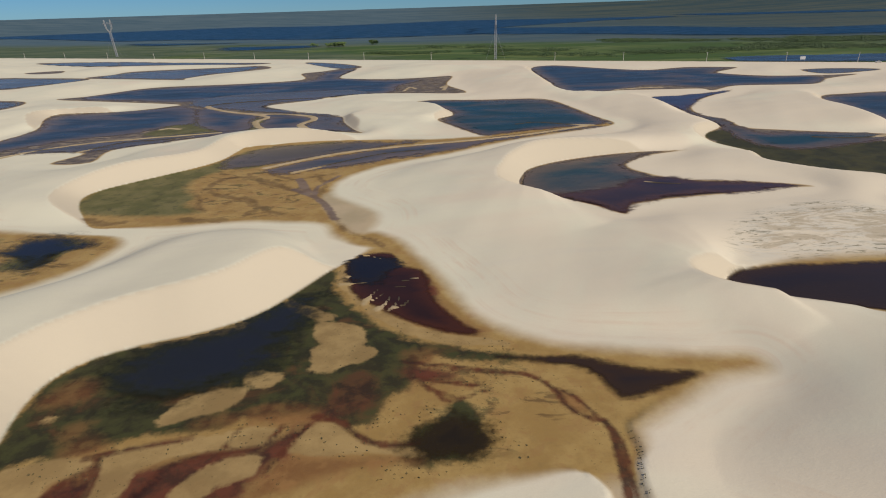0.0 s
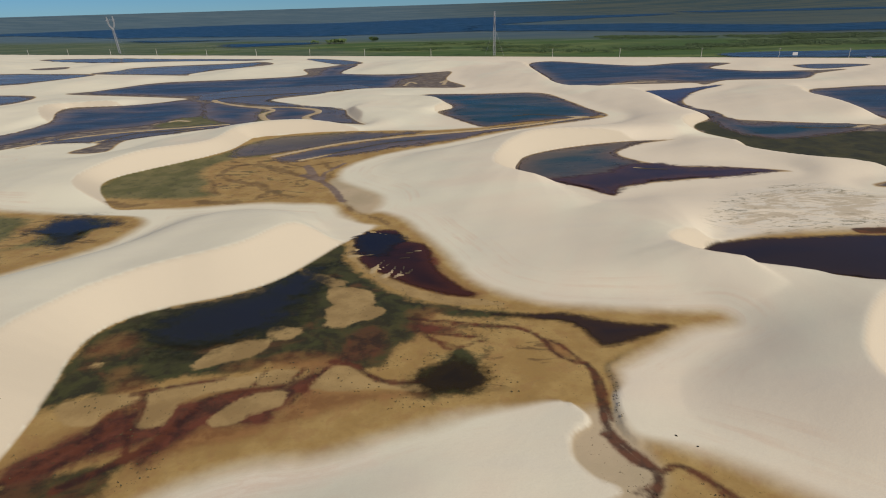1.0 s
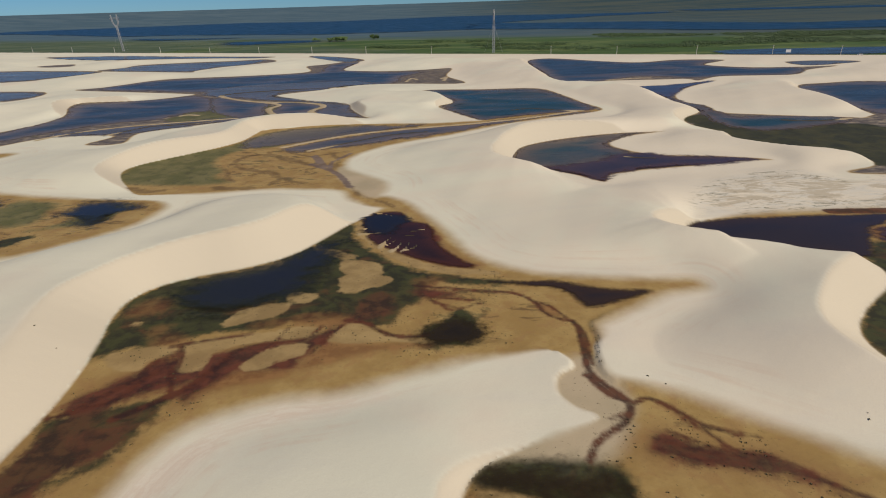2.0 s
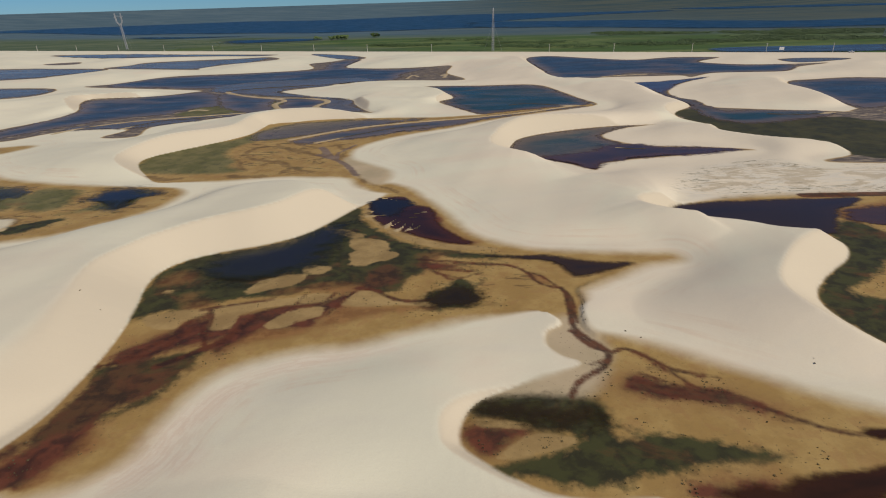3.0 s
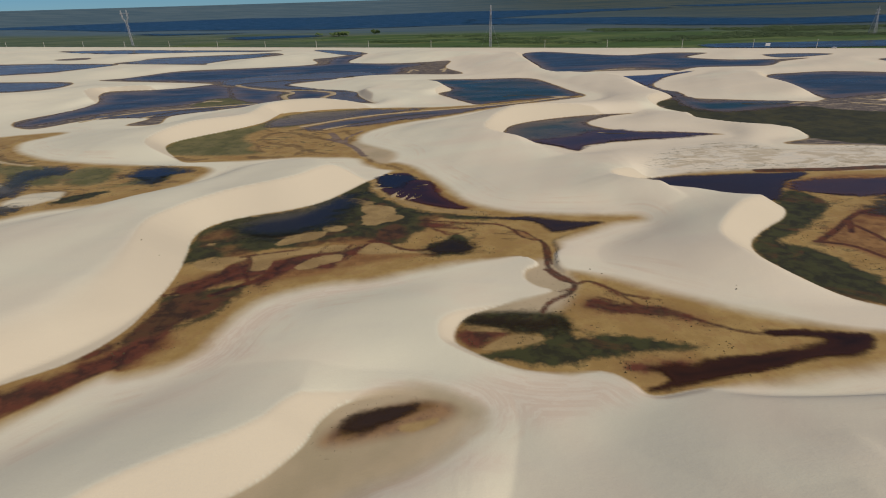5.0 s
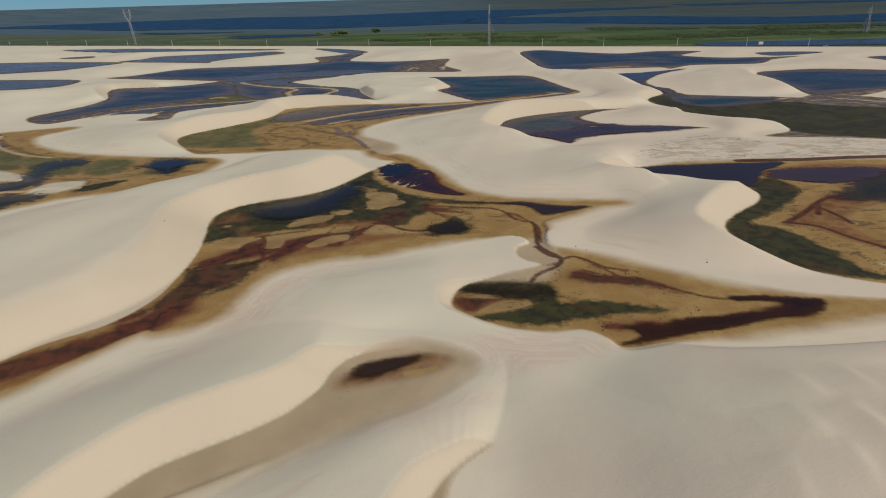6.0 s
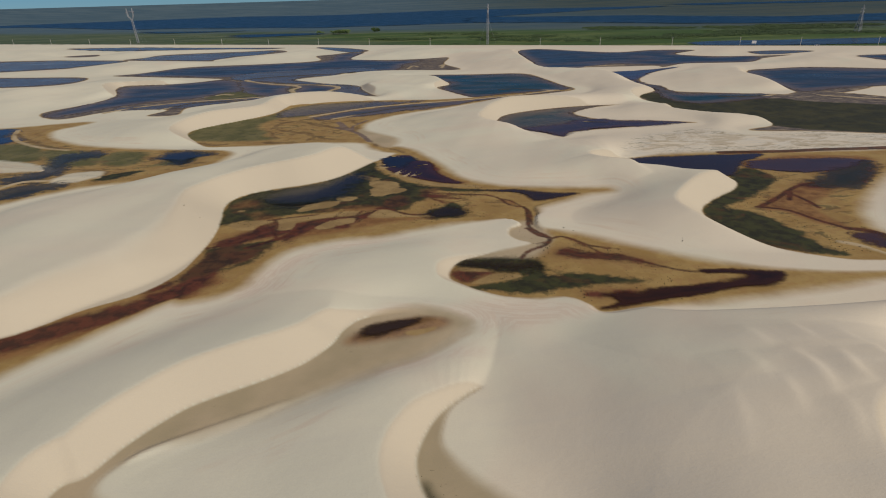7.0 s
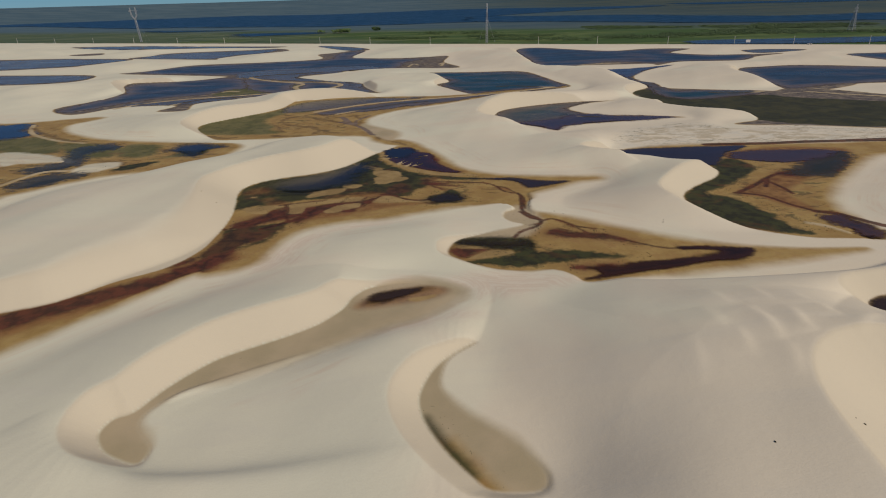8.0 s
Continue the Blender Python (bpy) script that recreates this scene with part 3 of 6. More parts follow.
PONDS["dark_right"] = [(60.5, 106.9), (67.3, 113), (83.3, 111), (105.4, 110.8), (118.3, 111), (110, 104.1), (102.7, 97.5), (96.9, 87.5), (93.3, 85.7), (90.5, 87.5), (80.5, 92.4), (67.7, 97)]
PONDS["purple"] = [(105.7, 97.1), (114, 101.9), (126.2, 104.6), (140.2, 102.8), (146.4, 98.7), (139.6, 92.2), (132.1, 90), (126.6, 87.7), (118.3, 87.2), (110, 90.4)]
PONDS["purple_east"] = [(127.1, 86.9), (133.5, 90.6), (146.7, 97.8), (141, 88.2), (129.3, 74.1), (119.2, 72.6), (115, 72.4), (121.3, 79)]
PONDS["corner"] = [(99, 36.6), (105.7, 36.4), (109.4, 31.2), (110.5, 27.2), (104.9, 19.8), (100.3, 21.5), (101.4, 28), (100, 32.4)]
PONDS["left_pool"] = [(-115.4, 133.4), (-116, 140), (-113, 143), (-105, 143), (-96.9, 137), (-99.2, 133.3), (-97.4, 128.3), (-98.9, 124.8), (-101.8, 121.6), (-106.9, 124), (-111.4, 129.1)]
PONDS["left_far"] = [(-255, 201), (-232, 195), (-226, 199), (-214, 187), (-203, 172), (-208, 169), (-230, 169)]
PONDS["left_mid"] = [(-145, 146), (-154, 146), (-158, 142), (-156, 130), (-152, 119), (-157, 112), (-159, 108), (-154, 104.1), (-148.4, 108), (-144.5, 113.1), (-150, 126), (-150, 136), (-144, 139)]
PONDS["left_low"] = [(-150.4, 86.6), (-148.9, 95.7), (-143.9, 100.1), (-134.5, 99.1), (-137.5, 93.1), (-142.4, 86.4), (-146.4, 83.7)]
PONDS["lake_n"] = [(-440, 449), (-377, 442), (-319, 428), (-315, 400), (-342, 388), (-402, 398)]
PONDS["lake_l"] = [(-589, 623), (-477, 629), (-432, 617), (-370, 595), (-377, 567), (-392, 549), (-407, 532), (-498, 523)]
PONDS["lake_k"] = [(-356, 612), (-349, 655), (-310, 668), (-247, 675), (-213, 685), (-220, 634), (-245, 618), (-259, 579), (-305, 592)]
PONDS["lake_m"] = [(-571, 849), (-467, 839), (-365, 793), (-275, 756), (-224, 734), (-285, 744), (-352, 763), (-432, 774), (-489, 794)]
PONDS["lake_p"] = [(-160, 719), (-117, 688), (-92, 651), (-95, 632), (-116, 645)]
PONDS["lake_q"] = [(313, 483), (335, 486), (363, 472), (330, 459), (311, 460)]
PONDS["edge"] = [(89.3, -17.2), (80.8, -12.2), (80.2, -9.7), (81.7, -8.1), (84.8, -6.9), (93, -6.6), (99, -9.8)]
# The flat with a leached crust.
CRUST.append([(66.3, 114.1), (75.1, 132.3), (83.7, 141.6), (98, 151), (116, 152), (130, 144), (161, 145), (189, 131), (215, 124), (202, 110), (174, 111), (154, 111), (122.2, 113.2), (117.5, 115.2), (90.4, 114.5), (71.6, 111.9)])
# Lakes out on the plain.
LAKES["band"] = [(-5893, 6087), (-4977, 6810), (-2973, 5044), (-1738, 3880), (-920, 3210), (-484, 2966), (40, 3308), (391, 3196), (641, 2946), (894, 2857), (1097, 2751), (886, 2455), (701, 2381), (474, 2175), (235, 1917), (134, 1784), (141, 1497), (93, 1426), (16, 1418), (-233, 1412), (-379, 1451), (-559, 1567), (-750, 1658), (-937, 1711), (-1324, 2062), (-1761, 2392), (-2323, 2383)]
LAKES["band_right"] = [(137, 1837), (376, 1722), (573, 1579), (691, 1361), (812, 1244), (958, 1251), (1205, 1218), (946, 951), (748, 971), (644, 983), (533, 1046), (423, 1161), (285, 1303), (121, 1438)]
LAKES["band_high"] = [(1395, 3590), (1629, 3367), (1838, 3071), (2189, 2885), (2422, 2737), (2063, 2329), (1850, 2435), (1538, 2566), (1260, 2764)]
LAKES["roadside"] = [(309, 612), (345, 620), (394, 612), (468, 600), (543, 583), (491, 526), (417, 532), (353, 546), (313, 561), (300, 579)]
LAKES["swamp"] = [(-407, 1133), (-342, 1135), (-252, 1124), (-220, 1072), (-307, 1050), (-367, 1049)]
LAKES["swamp2"] = [(-745, 1458), (-593, 1397), (-454, 1341), (-562, 1322), (-678, 1352)]
# Grey damp sand.
GREY.append([(14.4, 42.4), (17.3, 46.7), (21.8, 48), (22.7, 42.9), (22.2, 38.3), (18.6, 36.3), (15.2, 37.5)])
GREY.append([(3.5, 29.1), (7.3, 32.3), (16, 36.3), (21.2, 36.4), (19.1, 31.6), (15.3, 29.4), (8.9, 29.1)])
GREY.append([(-43.9, -43.8), (-46.6, -42.8), (-49.6, -41), (-51.9, -37.8), (-51.4, -34.6), (-49.1, -33.2), (-47.6, -30.1), (-46.7, -28.1), (-44.6, -24.6), (-41.3, -20.6), (-37.4, -17.8), (-31.3, -14.2), (-25.9, -10.2), (-21.9, -4.8), (-20.3, 0.3), (-16.6, 4.2), (-8.2, 5.7), (0.2, 2.1), (-1.1, -2.1), (-6.7, -7.5), (-13, -10.4), (-17, -13), (-24.4, -18), (-31.3, -21.8), (-37.8, -25.3), (-43.1, -28.3), (-45.5, -30.9), (-47.1, -34), (-46.5, -37), (-43.2, -40.4), (-42.8, -43)])
GREY.append([(-5.9, -25), (-3.7, -21.4), (-0.3, -18.7), (-2.2, -24.6), (-2.9, -28.7), (-1.8, -32.8), (0.5, -36.9), (-1.9, -37.9), (-4, -35.5), (-5.9, -33.5), (-6.5, -30.1)])
GREY.append([(0.5, -36.9), (2.9, -39.2), (6.1, -42.7), (9.4, -45.7), (10.5, -48.6), (8.9, -50.1), (7.8, -48.5), (4.7, -44.1)])
GREY.append([(-36, 175), (-25, 164), (-20.3, 155), (-19.3, 145.5), (-22.5, 142.7), (-31.1, 157.5)])
# Mottled floors.
MOTTLE.append([(-95, 205), (-83, 221), (-59, 201), (-48, 186), (-40, 166), (-47.3, 153.6), (-61, 155), (-75, 159)])
MOTTLE.append([(-275, 204), (-217, 200), (-186, 177), (-150, 152), (-94.5, 140.7), (-92.8, 122.3), (-123.3, 101.5), (-148.5, 77.9), (-160.7, 65.4)])
MOTTLE.append([(-231, 255), (-163, 275), (-142, 376), (-47, 292), (-81, 287), (-133, 271), (-177, 253)])
MOTTLE.append([(97, 80.4), (119.6, 100.3), (143.8, 89.4), (109.9, 52.4), (105.7, 34.3), (89.2, 31.7), (84.8, 52.3)])
MOTTLE.append([(-48, 516), (13, 521), (23, 413), (-36, 420)])
MOTTLE.append([(-3.8, 79.1), (17.3, 75.4), (16.3, 63.4), (5.8, 57.2), (-3.7, 68.4)])
# Olive films of algae.
OLIVE.append([(-210.7, 165), (-194.6, 165.1), (-172.5, 151), (-165.7, 135.9), (-176.2, 133.4), (-192.3, 139.2)])
OLIVE.append([(-171.9, 150.9), (-160, 151.5), (-142.8, 140.9), (-136.6, 126.7), (-147, 124.4), (-156.8, 129.2)])
OLIVE.append([(-140.9, 138.6), (-134.4, 143.9), (-123.8, 142.5), (-120.1, 126.5), (-127.7, 123), (-134.1, 126.4)])
OLIVE.append([(-120, 171), (-122, 184), (-119, 193), (-109, 207), (-98, 214), (-91, 225), (-87, 237), (-82, 226), (-87, 209), (-91, 199), (-90, 187), (-82, 176), (-83, 170), (-75, 161), (-92, 159), (-107, 162), (-114, 164)])
OLIVE.append([(-87, 220), (-85, 243), (-67, 252), (-47, 256), (-54, 239), (-69, 219), (-78, 212)])
OLIVE.append([(-227, 165), (-212, 166), (-196, 168), (-182, 162), (-173, 149), (-176, 137), (-194, 141), (-209, 141)])
OLIVE.append([(-174, 153), (-163, 150), (-157, 137), (-161, 134)])
OLIVE.append([(-140, 145), (-126, 144), (-124, 133), (-123.2, 123.3), (-129.9, 125)])
OLIVE.append([(-155, 142), (-146, 145), (-138, 138), (-140, 129), (-149, 127)])
OLIVE.append([(-110.4, 125.2), (-112, 136), (-105, 141), (-99.1, 138), (-99.4, 127.7), (-103.3, 123), (-107.9, 121.8), (-117, 119.3)])
OLIVE.append([(-155, 290), (-151, 311), (-153, 356), (-143, 344), (-128, 311), (-102, 297), (-110, 332), (-99, 317), (-95, 290), (-110, 285), (-137, 280)])
# Mats of green water weed on the hollows' floors.
WEED.append([(-61.1, 23.3), (-59.3, 27.5), (-55.7, 27.6), (-51.4, 29.7), (-47.3, 33.1), (-46, 36.8), (-46.1, 32.4), (-48.9, 28.4), (-52.9, 26.5), (-54.6, 23.9), (-57.6, 23.2), (-59.2, 21.6)])
WEED.append([(-60.7, 39.5), (-56.1, 41.4), (-49.5, 42.9), (-43.4, 44.1), (-45.3, 36.3), (-48.7, 32), (-53.4, 27.5), (-57.1, 26), (-60.6, 22.6), (-59.9, 28.7), (-59.3, 34.3)])
WEED.append([(1.8, 25.2), (2.8, 27.7), (8.2, 28.9), (16.3, 28.4), (20.5, 27.1), (21.8, 23.4), (21.8, 20.1), (27.6, 19.7), (33.7, 18.5), (38.5, 16.6), (41.5, 15.1), (33.6, 14.6), (27.8, 13.6), (21.2, 12.3), (15, 11.7), (9.9, 12.3), (5.5, 13.5), (2.6, 15.2), (6.6, 16), (11.5, 17.1), (15.9, 18.9), (14.6, 20.4), (9.8, 21.7), (5.8, 23.8), (3.3, 24.4)])
WEED.append([(27.2, 31.6), (30.8, 31.1), (35.6, 29.1), (40.5, 27.8), (42.3, 26), (38.8, 26.1), (33.2, 27.6), (28.3, 29.1)])
WEED.append([(-17.8, -2.7), (-15.7, 0.5), (-11.1, 2.4), (-5.9, 3.4), (-3.7, 2.7), (-6.4, 1.2), (-10, -0.7), (-14.4, -3), (-16.6, -3.3)])
WEED.append([(116, 229), (140, 244), (170, 235), (198, 213), (235, 192), (261, 170), (220, 125), (192, 135), (164, 145), (149, 157), (146, 175), (125, 191)])
WEED.append([(119, 248), (135, 256), (138, 236), (157, 223), (185, 224), (193, 213), (155, 167), (146, 172), (134, 179), (119, 198), (125, 215), (120, 234)])
WEED.append([(-63.6, 54.8), (-56.8, 58.2), (-49.1, 60.2), (-44.2, 62.5), (-34.5, 63.1), (-30.1, 65.2), (-24.1, 65.8), (-17.9, 65.4), (-14.6, 63.1), (-10.8, 65), (-9.8, 68.7), (-5.9, 72.6), (-4.4, 78), (-1.5, 80.1), (7.6, 78.3), (15.6, 78.5), (5.5, 81.6), (-2.7, 84.4), (-11.4, 89.3), (-18.5, 97.7), (-23.4, 106.3), (-25.8, 119), (-23.2, 125.1), (-28.2, 117.1), (-33.4, 105.7), (-40.8, 97.2), (-49.5, 92), (-59.3, 85.5), (-64.8, 79.6), (-66.9, 72.8), (-64.8, 63.6)])
WEED.append([(91.9, 81), (102.5, 94.4), (106.2, 90.8), (105.2, 79.5), (89.7, 64.8), (78.6, 57.6), (84.6, 51.8), (87.9, 39.3), (88.4, 29.9), (90.5, 24.5), (77.4, 28.9), (72.5, 36.9), (69.8, 48.3), (71.3, 56.2), (78.9, 64.2)])
WEED.append([(-126.7, 107.9), (-116.9, 114.8), (-113, 113.5), (-117.1, 106), (-123, 102.9)])
WEED.append([(-4.9, -36.7), (-4.4, -36.8), (-2, -41.3), (0.6, -45.4), (1.7, -47.4), (1.3, -48), (-0.3, -46), (-2.7, -42.3), (-4.4, -38.7)])
WEED.append([(-5.7, 56.3), (-4.6, 61.1), (-0.7, 65.3), (1.5, 68), (3.5, 66), (5.1, 60.6), (4.3, 57), (-0.8, 55.7)])
# Floors stained red-brown.
RUST.append([(-40.5, 51), (-41, 54.2), (-37.8, 57), (-30.8, 58.8), (-25.6, 59.6), (-22.3, 62.3), (-20.6, 63.7), (-19.1, 62.7), (-21.8, 60), (-22.8, 57.9), (-24.4, 55.4), (-26.1, 53.6), (-27.9, 50.5)])
RUST.append([(-19.2, 67.6), (-17.4, 72.4), (-14.3, 76.7), (-11.5, 72.8), (-12.4, 68), (-15.5, 65.5), (-17.9, 65)])
RUST.append([(-7.6, 76.4), (-2, 76.1), (0.4, 74), (-4.7, 73.5)])
RUST.append([(-65.7, 17.8), (-63.1, 21.2), (-60.3, 24.9), (-59, 31.9), (-58.9, 37), (-55.3, 37.8), (-49.9, 36.9), (-47.7, 38.6), (-47.6, 33.6), (-50, 30.7), (-53.7, 27.2), (-55.3, 25.9), (-58.4, 24.5), (-61.6, 19), (-65, 16.9)])
RUST.append([(-42.9, 44.9), (-41.3, 49.9), (-38.4, 55.3), (-34.7, 54.6), (-36.8, 49.6), (-39.9, 45.7), (-41.5, 42.5)])
RUST.append([(-60.7, 17.6), (-57.4, 18.8), (-55, 20.2), (-52.3, 21.3), (-54.1, 18.6), (-57, 16.9), (-59.4, 15.6), (-62.7, 13.6), (-64.5, 16.1)])
RUST.append([(-90.9, -2.6), (-82.7, 2.3), (-74, 8.2), (-65.3, 13.8), (-60.4, 19.4), (-57.9, 27.3), (-58, 39.2), (-55.9, 40.2), (-53.4, 34.1), (-53.3, 22), (-56, 14.6), (-61.9, 8.9), (-69.1, 3.6), (-79.4, -2.9), (-86.8, -8.5)])
RUST.append([(-59.4, 42.5), (-56.2, 47.4), (-48.2, 54.1), (-38.4, 55.1), (-31.5, 53.5), (-43.4, 47.6), (-51.7, 42.7), (-54.7, 37.3)])
RUST.append([(0.3, 21.1), (2, 22.8), (5.7, 22.6), (9.2, 21.9), (7, 19.7), (4.3, 17.4), (2.3, 17.4)])
RUST.append([(27.6, 10.3), (33.6, 11.3), (36.8, 11.4), (38.7, 10.4), (36.1, 8.9), (32.1, 8.9)])
RUST.append([(25.4, 30.1), (27.3, 32.6), (30, 31.4), (34.9, 29.6), (40.6, 28.1), (43.1, 25.9), (45.5, 23), (41.6, 24.6), (34.6, 26.7), (28.1, 28.5), (25.8, 29.2)])
RUST.append([(129.7, 91.1), (147, 98.6), (144.2, 89.4), (130.3, 74), (118.4, 71.4), (111.7, 70.9), (110.3, 74.9), (121.3, 79)])
RUST.append([(-13.3, 98.9), (-12.6, 109), (-6.3, 114.1), (-3.4, 111.9), (-2, 101.2), (1.2, 93.2), (5.9, 87.2), (-0.2, 88.5), (-9.1, 94)])
RUST.append([(41, 167), (56, 174), (58, 165), (53.6, 148.1), (47, 155.2)])
# Bare bars of damp sand.
BARS.append([(-24.9, 91.9), (-22.3, 92.3), (-16, 90.3), (-14.7, 86.3), (-15.2, 84.1), (-12.5, 82.5), (-13.3, 80.5), (-16.5, 78.5), (-20, 76.6), (-23.4, 77.2), (-22.9, 79.3), (-24.4, 83.2), (-22.2, 84.5), (-24.1, 87.8)])
BARS.append([(-33.6, 75.1), (-32.9, 76.9), (-30.7, 77.6), (-27.6, 76.6), (-27.4, 74.8), (-29, 73.1), (-30.7, 72.6), (-32.6, 73.6)])
BARS.append([(-43.4, 65.6), (-43, 68.5), (-40.5, 71.1), (-35.7, 72.6), (-32.1, 72.8), (-32.2, 70.3), (-35, 68.1), (-37.8, 66.6), (-40.8, 65.5), (-42.5, 64.7)])
BARS.append([(-61.6, 66.1), (-61.3, 67.4), (-59.8, 67.5), (-59.6, 66.5), (-60.8, 65.8)])
BARS.append([(-56.7, 86.4), (-51.7, 88.2), (-47.4, 90.7), (-42.1, 92.5), (-42.4, 90.2), (-46.6, 88.7), (-51.2, 87.1), (-54.6, 85.4)])
BARS.append([(-41.3, 92.6), (-40.3, 93.6), (-38.7, 93.3), (-39, 92.1), (-40.1, 91.5)])
BARS.append([(-34.3, 102.7), (-30.3, 101.2), (-26.1, 97.9), (-22.1, 94.5), (-24.2, 93.7), (-27.4, 95.7), (-31.5, 98.9)])
BARS.append([(-60.3, 56.3), (-56.4, 57.3), (-50.1, 58.3), (-48.1, 57.2), (-48.7, 55.9), (-52.1, 54.2), (-52.5, 51.5), (-56.9, 51.7)])
BARS.append([(-47.9, 57.9), (-46.8, 59.4), (-43.4, 60.6), (-38.2, 61.5), (-32.3, 62.8), (-30.4, 63.4), (-26.7, 63.4), (-24.8, 62.4), (-25.1, 60.5), (-28, 59.7), (-32.5, 59), (-38.2, 57.8), (-41.5, 56.6), (-42.4, 54.7), (-42.3, 51.1), (-45.9, 51.2), (-46.7, 54.4)])
BARS.append([(-35.1, 50.8), (-34.3, 53.9), (-31.6, 56.5), (-29, 57.8), (-25.5, 58), (-25.8, 55), (-27, 54.1), (-30.2, 52.8), (-31.5, 50.7)])
BARS.append([(-21.9, 58.9), (-21.2, 61.1), (-19.3, 63.6), (-16, 63.7), (-14.1, 61.5), (-9, 59.2), (-4.3, 58.1), (-4.2, 57.3), (-12, 57.7), (-18.2, 58)])
BARS.append([(-23.2, 108.4), (-23.9, 115.7), (-23.4, 119.4), (-22.1, 114.3), (-20.7, 108.3), (-16.1, 101), (-10.9, 94.7), (-5.2, 90.1), (0.1, 87), (7.3, 85.4), (11.2, 83), (4.1, 83.4), (-3, 85.2), (-9.5, 89.9), (-15.6, 96.7), (-20.7, 104.3)])
BARS.append([(5.6, 17.7), (9.6, 20.2), (13.8, 20.3), (15.2, 19.3), (10.8, 17.5), (5, 16.4)])
BARS.append([(2.5, 23.9), (5.8, 23.7), (9.9, 22.3), (6.5, 22.3), (3.2, 22.8)])
BARS.append([(-8.8, -1.7), (-6.8, -0.8), (-3.3, -0.2), (-4, -1.2), (-6.7, -2.4)])
# Rills: half width and line.
RILLS.append((0.42, [(-7.3, 78.8), (-2.9, 77.7), (0.9, 77.1), (6.5, 75.6), (10.2, 75.1), (13.3, 73.9), (15.3, 72.2), (17, 69.6), (17.9, 66.1), (20, 63.8), (22.5, 62.6)]))
RILLS.append((0.3, [(16.8, 70.5), (19, 68.7), (20.6, 66.3), (21.9, 63.2)]))
RILLS.append((0.6, [(22.5, 62.6), (23.1, 60.2), (22.7, 57.5), (22.8, 54.9), (22.6, 52.6), (21.7, 48.9)]))
RILLS.append((0.3, [(0.9, 75.9), (5.5, 75.2), (10.6, 74.7)]))
RILLS.append((0.5, [(23.2, 60.8), (23.6, 58), (23.1, 54.4)]))
RILLS.append((0.55, [(-20.1, 65.4), (-16.1, 64.3), (-13.2, 61.3), (-10.2, 59.5), (-7.4, 59.2), (-4.3, 59.5)]))
RILLS.append((0.28, [(-31.5, 59), (-31, 61.5), (-30.4, 63.4)]))
RILLS.append((0.34, [(-48.6, 58.7), (-47.7, 56.6), (-46.8, 54), (-46, 51.3)]))
RILLS.append((0.24, [(-51.8, 51.5), (-50.7, 54.4), (-48.1, 56.8)]))
RILLS.append((0.34, [(-48.1, 58.7), (-43.3, 60.4), (-38.1, 61.3)]))
RILLS.append((0.24, [(-37.8, 57.7), (-31.7, 58.9), (-25.7, 59.8), (-22.2, 61.9)]))
RILLS.append((0.22, [(-5.2, 73.5), (-2.9, 70.9), (0.7, 69.4)]))
RILLS.append((0.5, [(-50.1, 58.3), (-48.5, 58.9), (-46.8, 59.4)]))
RILLS.append((0.3, [(-24.3, 54.9), (-22.9, 58.4), (-20.6, 63.7)]))
RILLS.append((0.6, [(23, 58.2), (22.4, 54), (21.8, 49), (22, 46.2), (23.7, 42.9), (25.6, 39.7)]))
RILLS.append((0.4, [(22.7, 56.3), (23, 52.1), (22.7, 49)]))
RILLS.append((0.32, [(-48, 57.8), (-48.5, 54.8), (-50.7, 52.7), (-51.7, 48.7)]))
RILLS.append((0.5, [(-51.7, 48.7), (-54.2, 45.7), (-57.5, 41.9), (-58.8, 40.2)]))
RILLS.append((0.36, [(-48, 57.8), (-46.8, 53.9), (-46.9, 50.5), (-45.2, 47.1)]))
RILLS.append((0.75, [(-50.5, 39.4), (-47.2, 41.9), (-44.7, 44.1), (-42, 46.4), (-40.7, 49.1), (-39.7, 51.5)]))
RILLS.append((0.4, [(-39.7, 51.5), (-38.6, 55.3), (-36.5, 57.1), (-33, 58.1), (-26.6, 59), (-24.1, 63.6)]))
RILLS.append((0.54, [(-60.4, 39.9), (-55.5, 42.3), (-52.1, 44.2), (-50.6, 48.4), (-48.9, 51)]))
RILLS.append((0.36, [(-48.3, 58.9), (-46.7, 54.7), (-46, 49.1), (-44, 44.5)]))
RILLS.append((0.54, [(-43.9, 44.1), (-42.3, 46.4), (-40.4, 50.5), (-38.1, 54.2)]))
RILLS.append((0.26, [(-51.8, 48.4), (-50.5, 53.8), (-47.7, 56.4)]))
RILLS.append((0.34, [(-48.8, 58.4), (-43.3, 60.1), (-36.6, 61.9)]))
RILLS.append((0.66, [(21.1, 46.4), (23.2, 41.8), (25.4, 39.3), (24.5, 36.4), (22.3, 34.2)]))
RILLS.append((0.49, [(22.4, 34.5), (19.1, 32), (16.9, 28.6)]))
RILLS.append((0.34, [(21.8, 36.1), (24.6, 37.1)]))
RILLS.append((0.46, [(25.5, 38.9), (28.9, 40.2), (31.9, 37.1), (34.3, 34.2), (38.3, 32.3)]))
RILLS.append((0.34, [(32, 35.8), (34.3, 32.8), (36.2, 29.5), (40.5, 27.8)]))
RILLS.append((0.46, [(42.9, 25.4), (45.3, 23.3), (48.9, 20.7), (52, 19.1), (55.6, 18.4)]))
RILLS.append((0.84, [(55.6, 18.4), (61.7, 19.1)]))
RILLS.append((0.28, [(26.6, 32), (30.5, 30.2), (34.4, 28.4)]))
RILLS.append((0.28, [(28.8, 33.5), (32.6, 30.8), (36.9, 28)]))
